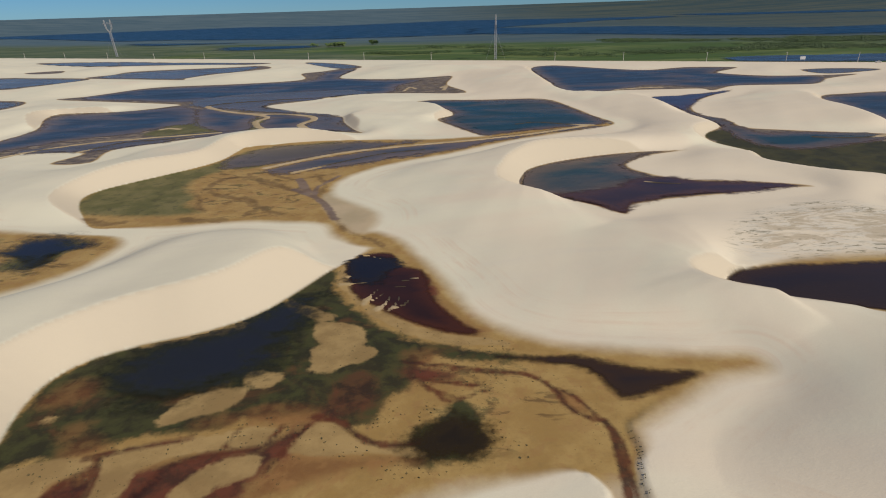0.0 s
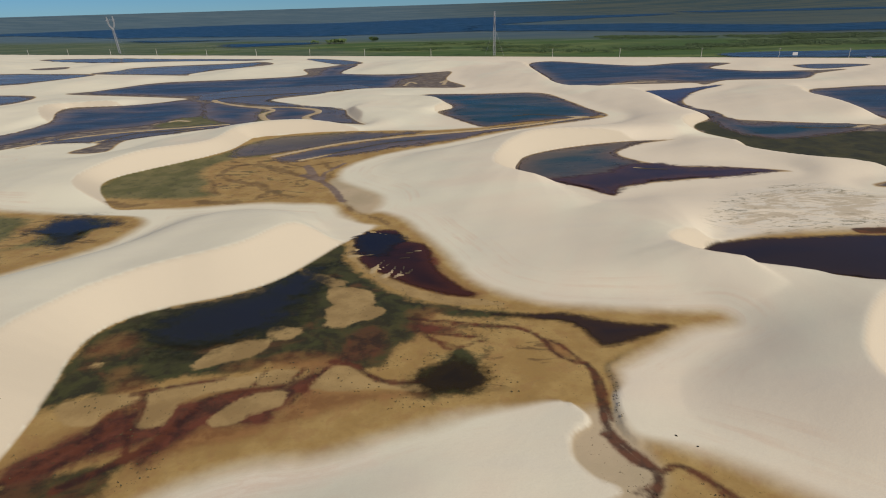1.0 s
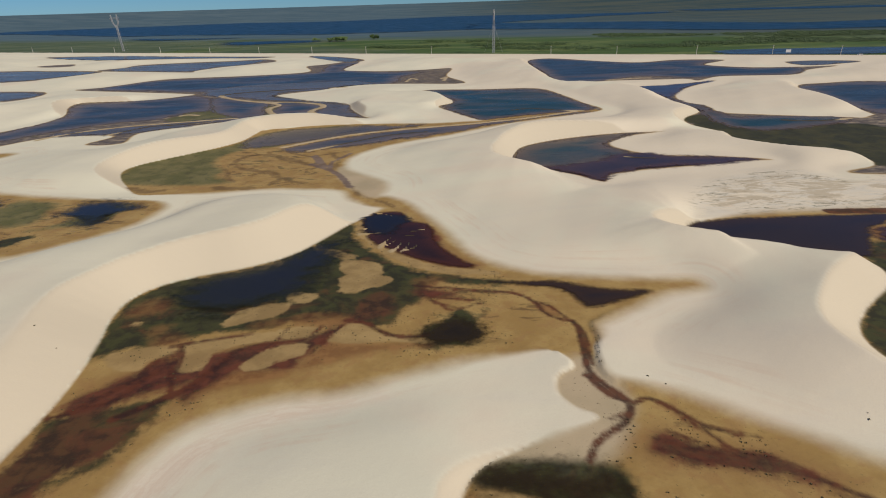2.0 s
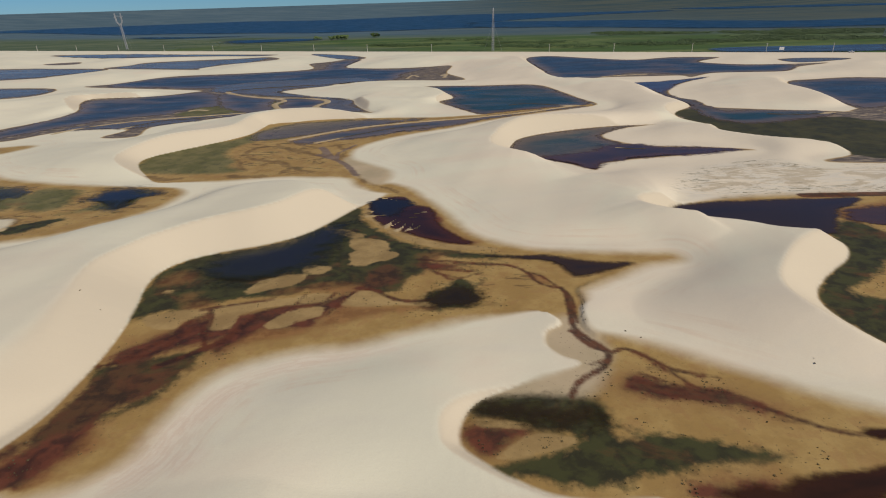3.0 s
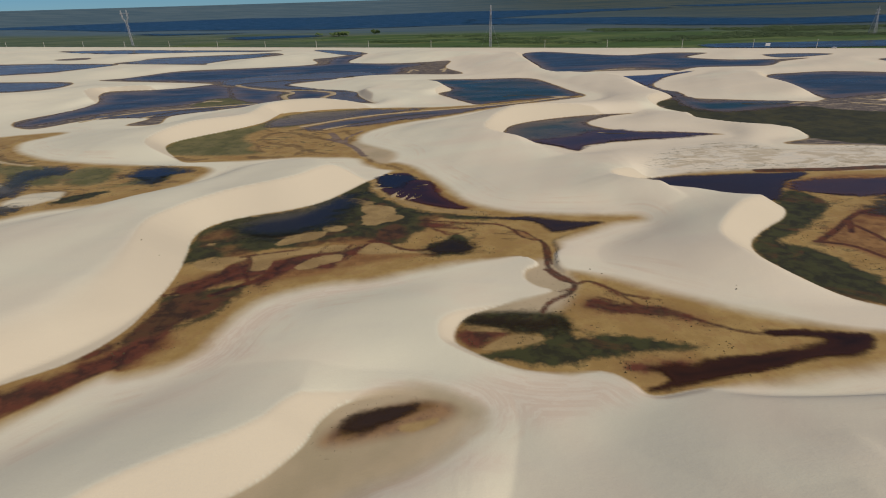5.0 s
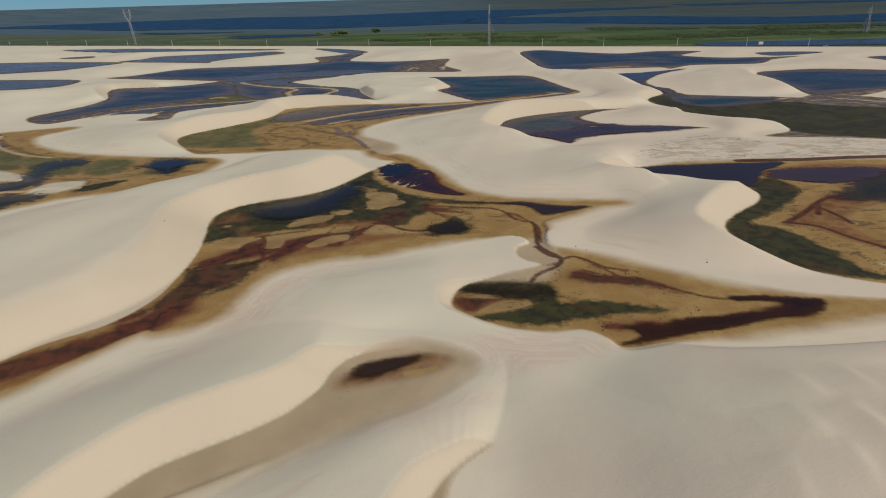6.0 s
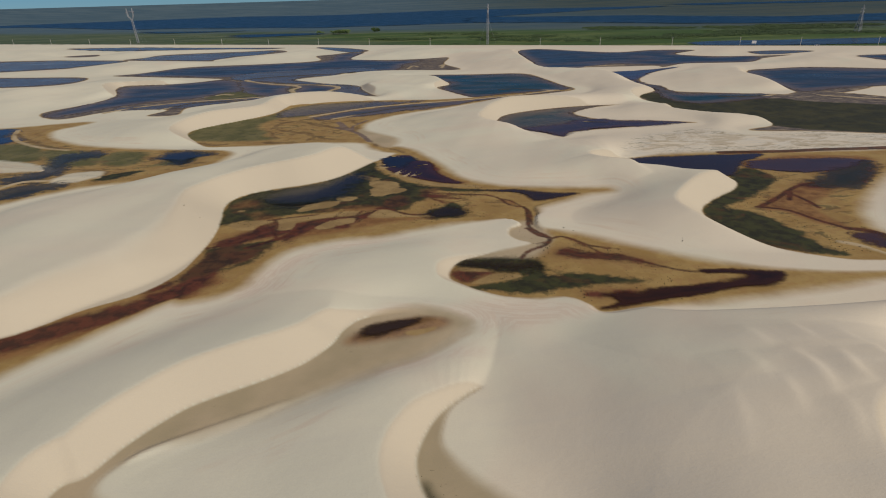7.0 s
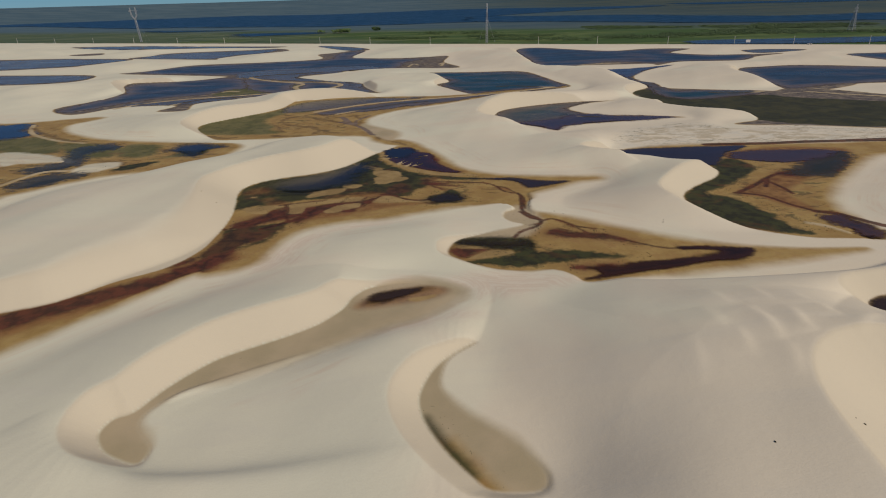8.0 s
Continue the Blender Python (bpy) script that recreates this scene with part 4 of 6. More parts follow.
RILLS.append((0.24, [(25.9, 30.4), (30.7, 28.3), (37.1, 26.2)]))
RILLS.append((0.3, [(30.6, 34.7), (35.4, 33.4), (40.5, 31.8)]))
RILLS.append((0.26, [(35.9, 29.9), (36.8, 28)]))
RILLS.append((0.24, [(43.9, 22.3), (47.5, 21.2)]))
RILLS.append((0.24, [(41.3, 8), (47.5, 8.6), (52.4, 9.4)]))
RILLS.append((0.8, [(87.9, 56.6), (96.4, 63), (103.4, 69.3), (109.6, 73.7), (120.5, 77.7)]))
RILLS.append((0.67, [(87.1, 56.7), (93.8, 53.4), (97.3, 45.2), (100.8, 39.5)]))
RILLS.append((1.15, [(100.8, 39.5), (104.8, 37.4), (107.7, 32.9), (111.1, 27.9)]))
RILLS.append((0.7, [(102.7, 65.8), (103.5, 60), (103.2, 54.6)]))
RILLS.append((0.75, [(99.1, 61.5), (103.3, 68.1)]))
RILLS.append((1.95, [(104.9, 114.6), (126.8, 113.6), (143, 114.3), (160.7, 113.8), (175.2, 112.8)]))
RILLS.append((1.44, [(122.2, 113.2), (134.1, 114.5), (147.4, 114.1), (177, 115), (197, 114)]))
RILLS.append((0.36, [(-6, 74.3), (-0.5, 72.8), (5.9, 71.4)]))
RILLS.append((0.32, [(-4.3, 72.9), (-1.6, 70.2), (0.4, 68.1), (6.9, 70.7)]))
# Spits of pale sand: half width and line.
SPITS.append((0.52, [(-23.3, 108.7), (-19.5, 108.7), (-16.1, 109.6)]))
SPITS.append((0.64, [(-16.5, 99.1), (-15.7, 102.7), (-14.4, 105.4)]))
SPITS.append((0.69, [(-13.6, 97.1), (-12.2, 99.3), (-11.5, 102.4)]))
SPITS.append((0.64, [(-11.1, 96.9), (-10.1, 99.2), (-9.4, 102)]))
SPITS.append((0.74, [(-10, 97.5), (-8.3, 98.6), (-7.6, 100.4)]))
SPITS.append((0.79, [(-9.3, 109.4), (-7.7, 110.1), (-6.1, 110.9)]))
SPITS.append((0.59, [(-10.9, 106.8), (-8.4, 106.9)]))
SPITS.append((0.49, [(-14.9, 100.9), (-12.8, 103.8), (-11.1, 105.5)]))
SPITS.append((0.46, [(-19.5, 124), (-16.5, 122.8), (-13.6, 120.6)]))
SPITS.append((0.46, [(-21.9, 112.3), (-20, 112.4)]))
SPITS.append((1.2, [(-155.5, 87.7), (-153.8, 96.9), (-150.4, 104.5), (-140, 104.8)]))
SPITS.append((1, [(-217.4, 199.7), (-206, 180.2), (-191.9, 167.1), (-176.1, 156.9), (-162.7, 151.8)]))
SPITS.append((1.4, [(216, 230), (227, 220), (246, 206)]))
SPITS.append((0.9, [(227, 240), (238, 230), (246, 218)]))
SPITS.append((1.9, [(-140.3, 107.1), (-134.5, 108.4), (-125.8, 107)]))
SPITS.append((1.5, [(-198, 127), (-182, 125), (-172, 124), (-154, 119)]))
SPITS.append((1.2, [(-187, 119), (-178, 119), (-170, 117)]))
SPITS.append((2.2, [(-71, 408), (-119, 401), (-141, 395), (-156, 383), (-141, 362), (-117, 345), (-95, 339), (-77, 330), (-71, 318), (-76, 303), (-67, 287)]))
SPITS.append((1.9, [(-117, 345), (-101, 331), (-104, 317), (-97, 299), (-88, 290)]))
SPITS.append((1.6, [(-197, 244), (-190, 257), (-172, 271), (-148, 279), (-114, 287)]))
SPITS.append((1.4, [(-166, 252), (-155, 270), (-135, 275), (-125, 279)]))
SPITS.append((1.4, [(-69, 212), (-60, 220), (-43, 233), (-20, 242), (19, 252), (47, 262), (75, 277)]))
SPITS.append((1.3, [(-56, 204), (-41, 217), (-24, 230), (-7, 235)]))
SPITS.append((1.6, [(40, 286), (51, 289), (64, 282), (77, 277)]))
SPITS.append((1.8, [(126, 400), (144, 405), (160, 405)]))
SPITS.append((1, [(69, 178), (79, 175)]))
SPITS.append((1.6, [(-151, 301), (-148, 304), (-141, 301)]))
SPITS.append((1.2, [(-26, 427), (-22, 450), (-17, 438)]))
SPITS.append((1.4, [(2, 440), (7, 453), (4, 426)]))
SPITS.append((1.6, [(162, 236), (179, 232), (193, 235)]))
SPITS.append((0.8, [(93.4, 31.4), (96.4, 29.2), (98.9, 24.5)]))
# Washes of orange iron stain.
ORANGE.append([(-52.5, 51.5), (-51.9, 53.9), (-48.5, 55.6), (-47.7, 56.6), (-47.1, 54.4), (-45.9, 51.2)])
ORANGE.append([(-25.1, 50.4), (-24, 54), (-22.3, 57.4), (-13.4, 57.2), (-5.8, 57.1), (-4.2, 56.1), (-11.6, 54.9), (-17.2, 53.2), (-21.1, 51.4)])
ORANGE.append([(-44.5, 69.9), (-42.2, 72.9), (-37.6, 74.1), (-36.4, 73.5), (-40, 72.1), (-43.1, 68.8)])
ORANGE.append([(-64.8, 69.8), (-63.9, 74), (-61.7, 76.6), (-57.3, 75.4), (-57.8, 71.5), (-61.1, 69.6)])
ORANGE.append([(-54.2, 60), (-52.5, 62.5), (-48.7, 61.4), (-48.4, 59.5), (-51.9, 58.8)])
ORANGE.append([(-56, 62.6), (-56.4, 64.1), (-55, 65.3), (-53.9, 64.9), (-53.7, 63.1), (-54.8, 62.2)])
ORANGE.append([(-30.9, 66.3), (-27.2, 68.3), (-21.6, 68.4), (-19.1, 64.9), (-24.3, 63.9), (-29.5, 64.6)])
ORANGE.append([(-6.9, 80.8), (-3, 83), (-1.5, 80.5), (-4.8, 77.4)])
ORANGE.append([(-37.9, 64.7), (-33.5, 66.4), (-30.7, 65.6), (-32.8, 64.3), (-36.6, 63.5)])
ORANGE.append([(17.1, 69.9), (19.7, 67.7), (21.2, 63.8), (17.9, 65.6)])
ORANGE.append([(-65.2, 17.1), (-61.8, 19.2), (-57.7, 21.9), (-54.7, 24.1), (-51.8, 23.9), (-50.8, 20.9), (-54.8, 17.1), (-59.1, 15.1), (-62.2, 13)])
ORANGE.append([(-51.3, 52.7), (-49.1, 56), (-47.1, 55.4), (-46.3, 50.9), (-46.9, 47.1), (-48.8, 45.2), (-50.9, 46.3)])
ORANGE.append([(-44.3, 45.9), (-40.2, 49.8), (-33.7, 50.5), (-26.8, 49.6), (-30.7, 47.1), (-38.7, 45), (-42.2, 42.9)])
ORANGE.append([(-86.8, -8.5), (-79.4, -2.9), (-69.1, 3.6), (-62.2, 9.4), (-56.6, 14.6), (-53.7, 17.3), (-58.3, 9.2), (-67.9, 1.1), (-78.1, -5.1), (-85.2, -10.7)])
ORANGE.append([(88.3, 57.1), (102.6, 69.4), (114.7, 74.4), (121.7, 73.6), (110.6, 63.2), (104.2, 58.2), (101.3, 50.7), (102.1, 40.2), (96.2, 43.5), (92.7, 51.5)])
ORANGE.append([(104.8, 100.5), (118.1, 105.6), (132.2, 107.4), (149.2, 103.4), (151, 99.8), (144.9, 95.6), (131.3, 102.2), (114.8, 99.3), (105, 92.5)])
ORANGE.append([(-19.1, -4.3), (-17.4, -0.9), (-11.1, 2.4), (-3.5, 3.6), (-0.7, 1.9), (-2.6, -0.5), (-6.3, -2.1), (-10.7, -3.3), (-15.1, -4.2)])
# Low islands of dry sand.
PALE.append([(-190.8, 137.1), (-174.9, 135.1), (-149.7, 121.2), (-154.9, 118.4), (-168.4, 118.3), (-175.6, 115.9)])
PALE.append([(-140.3, 107.1), (-140.2, 112.6), (-133.1, 115.9), (-127.4, 114.4), (-125.9, 108.6), (-130.4, 103), (-137.6, 100.9)])
# Rosy flats with old strand lines.
PINK.append([(-14.2, 4.4), (-11.6, 8.2), (-0.5, 7.2), (9.8, 9.5), (19.6, 7.8), (27.6, 5.9), (29.3, 3.7), (21.6, -0), (13, -1.4), (6.6, -1), (-0.7, 2.5), (-4.5, 5.4), (-11.4, 6.1)])
PINK.append([(-44.8, 14.7), (-45.8, 20.4), (-42.8, 26.7), (-37.1, 33.8), (-29.1, 40.2), (-21.3, 42.6), (-10.9, 42.9), (-18.7, 38.7), (-31.3, 33.5), (-36.5, 26.4), (-36.8, 20.6), (-34.4, 16.9), (-37.9, 14.9), (-42.7, 13.6)])
PINK.append([(-21.9, -15.2), (-17.2, -11.7), (-8.8, -10.2), (2, -8.1), (4.1, -9.4), (-6.6, -13.3), (-14.7, -15.6)])
# Brown bands of silt: half width and line.
STAINS.append((1.1, [(-82, 185.3), (-81.6, 194.9), (-76.1, 200.2), (-66.5, 196.1), (-54.3, 185)]))
STAINS.append((0.9, [(-80, 182.4), (-71.7, 175.4), (-63.5, 173.3), (-57.8, 163.7), (-59.5, 157.7)]))
STAINS.append((0.8, [(-72.8, 178.5), (-62, 168.6), (-54.5, 161.3), (-48, 156.6)]))
STAINS.append((0.8, [(-73.2, 204.5), (-63.9, 190.8), (-55.3, 185.1), (-48, 179.1)]))
STAINS.append((1.6, [(-77.3, 155.3), (-72.2, 152.9), (-64.9, 153.7)]))
STAINS.append((1.4, [(-107.2, 158), (-100.7, 153.1), (-95.3, 154.1)]))
STAINS.append((0.7, [(-64.3, 203.5), (-53.6, 194.7), (-46.1, 198.3), (-38.3, 202.1)]))
STAINS.append((0.5, [(-82.7, 179.6), (-78.6, 170.2), (-73.8, 161.6)]))
STAINS.append((0.6, [(-46.4, 199.9), (-41.1, 188.3), (-40.6, 175.2)]))
STAINS.append((0.35, [(-34, 159.4), (-29.6, 147.7), (-26.1, 140.9), (-21.8, 137.2), (-17.5, 132.9), (-14.9, 127.5)]))
STAINS.append((1, [(-211.2, 190.3), (-195.5, 174.9), (-179.2, 161.9)]))
STAINS.append((1, [(-174.7, 127.7), (-165.2, 127.5), (-155.1, 124.5)]))
STAINS.append((0.8, [(-137, 118.9), (-126, 115.1)]))
STAINS.append((0.8, [(-141.2, 131), (-134.9, 130.2)]))
STAINS.append((0.7, [(-121.7, 135.2), (-114, 134.2)]))
# Violet-grey brooks: half width and line.
BROOKS.append((1.6, [(-51.5, 194.5), (-47.9, 185.6), (-44.8, 177.5)]))
BROOKS.append((1.1, [(-50.8, 182.6), (-44.4, 175.6), (-40.3, 171), (-35.3, 161.6), (-31.4, 151.2)]))
BROOKS.append((0.8, [(-42.3, 175.4), (-42.8, 183.7), (-40.5, 190.3), (-37.6, 197.3)]))



def curve(points, closed=True, steps=4):
    """A smooth line through the points of the plan (Catmull-Rom)."""
    p = np.array(points, float)
    n = len(p)
    out = []
    for i in range(n if closed else n - 1):
        a, b, c, d = (p[j % n] if closed else p[min(max(j, 0), n - 1)] for j in (i - 1, i, i + 1, i + 2))
        for s in np.arange(steps) / steps:
            out.append(0.5 * (2 * b + (c - a) * s + (2 * a - 5 * b + 4 * c - d) * s * s + (3 * b - a - 3 * c + d) * s ** 3))
    if not closed:
        out.append(p[-1])
    return np.array(out)


def segment_distance(q, a, b):
    v = b - a
    s = np.clip(((q - a) @ v) / max(v @ v, 1e-9), 0, 1)
    r = q - a - s[:, None] * v
    return np.sqrt((r * r).sum(1))


def inside_of(q, line):
    odd = np.zeros(len(q), bool)
    for a, b in zip(line, np.roll(line, -1, 0)):
        if a[1] != b[1]:
            odd ^= ((a[1] > q[:, 1]) != (b[1] > q[:, 1])) & (q[:, 0] < (b[0] - a[0]) * (q[:, 1] - a[1]) / (b[1] - a[1]) + a[0])
    return odd


def near(q, line, margin):
    lo, hi = line.min(0) - margin, line.max(0) + margin
    return np.nonzero((q > lo).all(1) & (q < hi).all(1))[0]


def signed(q, line, margin, closed=True):
    """How deep each place lies inside the outline (below nought outside it)."""
    out = np.full(len(q), -margin)
    k = near(q, line, margin)
    if len(k):
        d = np.full(len(k), margin, float)
        for a, b in zip(line, np.roll(line, -1, 0)) if closed else zip(line[:-1], line[1:]):
            d = np.minimum(d, segment_distance(q[k], a, b))
        out[k] = np.where(inside_of(q[k], line), d, -d) if closed else -d
    return out


def waves(q, length, seed, n=7):
    r = np.random.RandomState(seed)
    out = np.zeros(len(q))
    for _ in range(n):
        a, w = r.uniform(0, 2 * np.pi), 2 * np.pi / (length * r.uniform(0.6, 1.6))
        out += np.sin((q[:, 0] * np.cos(a) + q[:, 1] * np.sin(a)) * w + r.uniform(0, 6.28))
    return out / n ** 0.5


ROAD_Y, ROAD_SLOPE = 697.0, -0.436  # the road's line: y at x = 0, and its slant


def past_road(q):
    return (q[:, 1] - ROAD_Y - ROAD_SLOPE * q[:, 0]) * 0.917


# ---- the ground: one sheet of dunes, hollows and plain ----
HUB = np.array((0.0, -150.0))


def sheet():
    fine = np.radians(np.linspace(-54, 54, 720))
    rest = np.radians(np.linspace(54, 306, 72)[1:-1])
    turn = np.concatenate([fine, rest])
    r = np.concatenate([[8, 25, 45], np.geomspace(62, 1000, 760), np.geomspace(1000, 4800, 60)[1:]])
    q = np.stack([r[:, None] * np.sin(turn), r[:, None] * np.cos(turn)], -1).reshape(-1, 2) + HUB
    m, n = len(r), len(turn)
    i, j = np.meshgrid(np.arange(m - 1), np.arange(n), indexing="ij")
    k = (j + 1) % n
    quads = np.stack([i * n + j, (i + 1) * n + j, (i + 1) * n + k, i * n + k], -1).reshape(-1, 4)[:, ::-1]
    return q, quads, n


def slip_runs(slip, step, ease=18.0):
    """For each piece of a shore nought to one: how far along a slip face it is from that face's ends."""
    n, out = len(slip), np.zeros(len(slip))
    for way in (1, -1):
        length = 0.0
        for i in range(0, 2 * n * way, way):
            length = length + step[i % n] if slip[i % n] else 0.0
            if abs(i) >= n:
                out[i % n] = min(out[i % n], length) if way < 0 else length
    return np.sin(np.clip(out / ease, 0, 1) * np.pi / 2)

def scarps(lines, steep, spread):
    """Small drifts along lines, high on the right of each and low on its left: a gentle back and a steep face."""
    out = np.zeros(len(q))
    for high, line in lines:
        line = curve(line, False, 6)
        k = near(q, line, spread * 3)
        best, side, ends = np.full(len(k), 99.0), np.zeros(len(k)), np.zeros(len(k))
        for i, (a, b) in enumerate(zip(line[:-1], line[1:])):
            d, v = segment_distance(q[k], a, b), (b - a) / max(np.linalg.norm(b - a), 1e-6)
            right = v[1] * (q[k][:, 0] - a[0]) - v[0] * (q[k][:, 1] - a[1])
            along = np.clip(((q[k] - a) @ v) / max(np.linalg.norm(b - a), 1e-6), 0, 1)
            nearer = d < best
            best, side = np.where(nearer, d, best), np.where(nearer, np.sign(right) * d, side)
            ends = np.where(nearer, np.sin(np.pi * (i + along) / (len(line) - 1)), ends)
        out[k] += high * ends * 0.5 * (1 + np.tanh(side / steep)) * np.exp(-np.maximum(side, 0) / spread)
    return out


def foot_slope(line, bounds, high, length, soft, wide, fall):
    """A long slope that climbs to the right of its foot and levels out."""
    line, best, side = curve(line, False, 6), np.full(len(q), 60.0), np.full(len(q), -60.0)
    k = near(q, line, 60.0)
    for a, b in zip(line[:-1], line[1:]):
        d, v = segment_distance(q[k], a, b), b - a
        right = v[1] * (q[k][:, 0] - a[0]) - v[0] * (q[k][:, 1] - a[1])
        side[k] = np.where(d < best[k], np.sign(right) * d, side[k])
        best[k] = np.minimum(best[k], d)
    climb = 1.4 * np.log1p(np.exp(np.clip(side / 1.4, -20, 20)))
    within = np.clip(signed(q, np.array(bounds, float), 60.0) / soft + 0.5, 0, 1)
    within = within * within * (3 - 2 * within)
    return high * within * (1 - np.exp(-climb / length)) * np.exp(-(np.maximum(side - wide, 0) / fall) ** 2)


q, quads, _ = sheet()
FAR, EASE = 110.0, 8.0
MUDDY = {"main", "olive", "left_flats", "dark_right", "pond", "trough", "edge_hollow"}
shore = np.full(len(q), FAR)
to = {kind: np.full(len(q), FAR) for kind in ("beach", "slip", "bank")}
WIDE = dict(main=4.8, olive=4.0, left_flats=5.0, dark_right=6.0, pond=7.0, trough=4.0)
margin, lake = np.zeros(len(q)), np.zeros(len(q))
SMALL = {"pond", "trough", "edge_hollow", "edge_pond"}
eased, wider = np.full(len(q), np.exp(-FAR / EASE)), np.full(len(q), np.exp(-FAR / EASE))
brink, inner = np.zeros(len(q)), np.zeros(len(q))
for key, runs in HOLLOWS.items():
    kinds, pts, tall = [], [], []
    for kind, run, *height in runs:
        pts += run
        kinds += [kind] * len(run)
        tall += (height or [0.0]) * len(run)
    tall = [max(a, b) for a, b in zip(tall, tall[1:] + tall[:1])]
    kinds = [a if a == b else ("slip" if "slip" in (a, b) and "bank" not in (a, b) else "beach") for a, b in zip(kinds, kinds[1:] + kinds[:1])]
    line = curve(pts)
    k = near(q, line, FAR)
    if not len(k):
        continue
    p, best = q[k], {kind: np.full(len(k), FAR) for kind in to}
    step = np.linalg.norm(np.roll(line, -1, 0) - line, axis=1)
    turn = np.sign(np.sum(line[:, 0] * np.roll(line[:, 1], -1) - np.roll(line[:, 0], -1) * line[:, 1]))
    run = slip_runs([kinds[i // 4] == "slip" for i in range(len(line))], step)
    crest, reach = np.zeros(len(k)), 23.0 if key in SMALL else 58.0 if key == "main" else 36.0
    for i, (a, b) in enumerate(zip(line, np.roll(line, -1, 0))):
        kind, d = kinds[i // 4], segment_distance(p, a, b)
        if kind == "slip" and run[i] > 0.02:
            v = (b - a) / max(step[i], 1e-6)
            back = turn * (v[1] * (p[:, 0] - a[0]) - v[0] * (p[:, 1] - a[1]))
            crest += step[i] / 5.0 * (tall[i // 4] * run[i] * np.clip(1.6 * back / np.maximum(d, 0.3), 0, 1) * np.exp(-(d / reach) ** 2)) ** 5
        best[kind] = np.minimum(best[kind], d)
        if kind == "beach":
            eased[k] += np.exp(-d / EASE) * step[i] / (2 * EASE)
            if key not in SMALL:
                wider[k] += np.exp(-d / EASE) * step[i] / (2 * EASE)
    for kind in to:
        to[kind][k] = np.minimum(to[kind][k], best[kind])
    if key == "trough":  # its back dies out at the beach of the pond beside it
        crest *= (1 - np.exp(-(beside[k] / 5.0) ** 2)) ** 5
    if key == "pond":
        beside = np.full(len(q), FAR)
        beside[k] = best["beach"]
    kept = inner if key in SMALL else brink
    kept[k] = np.maximum(kept[k], crest ** 0.2)
    least = np.minimum(np.minimum(best["beach"], best["slip"]), best["bank"])
    margin[k] = np.where(least < shore[k], WIDE.get(key, 0.9), margin[k])
    lake[k] = np.where(least < shore[k], key not in MUDDY, lake[k])
    shore[k] = np.minimum(shore[k], np.where(inside_of(p, line), -least, least))
eased, wider = np.maximum(-EASE * np.log(eased), 0), np.maximum(-EASE * np.log(wider), 0)


def cover(shapes, margin=9.0):
    out = np.full(len(q), -margin)
    for s in shapes:
        out = np.maximum(out, signed(q, curve(s), margin))
    return out


weed, rust, bars, pond = cover(WEED), cover(RUST), cover(BARS), cover(PONDS.values())
rill = np.full(len(q), -9.0)
for half, line in RILLS:
    rill = np.maximum(rill, signed(q, curve(line, False), 9.0, False) + half)
spit = np.full(len(q), -9.0)
for half, line in SPITS:
    spit = np.maximum(spit, signed(q, curve(line, False), 9.0, False) + half)
stain, brook = np.full(len(q), -9.0), np.full(len(q), -9.0)
for half, line in STAINS:
    stain = np.maximum(stain, signed(q, curve(line, False), 9.0, False) + half)
for half, line in BROOKS:
    brook = np.maximum(brook, signed(q, curve(line, False), 9.0, False) + half)
crust, grey, mottle = cover(CRUST, 20.0), cover(GREY), cover(MOTTLE)
orange, pale, pink = cover(ORANGE), cover(PALE), cover(PINK, 15.0)
olive = cover(OLIVE)
plain = past_road(q)

# the damp margin is wide on the beaches and thin at the foot of a slip face
fringe = margin * np.clip((to["slip"] - to["beach"]) / 12.0, 0, 1)

# dunes: a long windward rise from the beaches, cut off by slip faces at the angle of repose
d = np.maximum(shore, 0)
rise = eased ** 2 / (eased + 7.0)
lee = 0.60 * np.minimum(to["slip"], d)
field = np.clip(-plain / 110.0, 0, 1)
swell = 1.0 + 0.13 * waves(q, 70, 3)
brink *= 1 - 0.5 * np.exp(-((q[:, 0] - 60) ** 2 + (q[:, 1] - 72) ** 2) / 18.0 ** 2)
brink = np.maximum(brink * (1 - np.exp(-(eased / 6.5) ** 2)), inner * (1 - np.exp(-(wider / 6.0) ** 2)))
dune = ((8.0 * (1 - np.exp(-rise / 52.0))) ** 4 + brink ** 4) ** 0.25 * swell
for x, y, wide, high in ((62, -44, 40, 2.6),):
    dune += high * np.exp(-((q[:, 0] - x) ** 2 + (q[:, 1] - y) ** 2) / wide ** 2) * (1 - np.exp(-(eased / 14.0) ** 2))
# the windward slope that climbs south-east from the neck between two hollows
slope = foot_slope([(24.0, 47.7), (25.9, 54.0), (31.0, 60.0), (40.5, 64.5), (48.2, 67.9), (55.8, 72.7), (66.3, 79.7), (77.1, 84.2)], [(24, 44), (24.5, 62), (62, 81), (66, 96), (80, 94), (94, 88), (96, 60), (82, 50), (110, 14), (60, 18)], 5.4, 42.0, 8.0, 34.0, 18.0)
dune += slope * (1 - np.exp(-(eased / 7.0) ** 2))
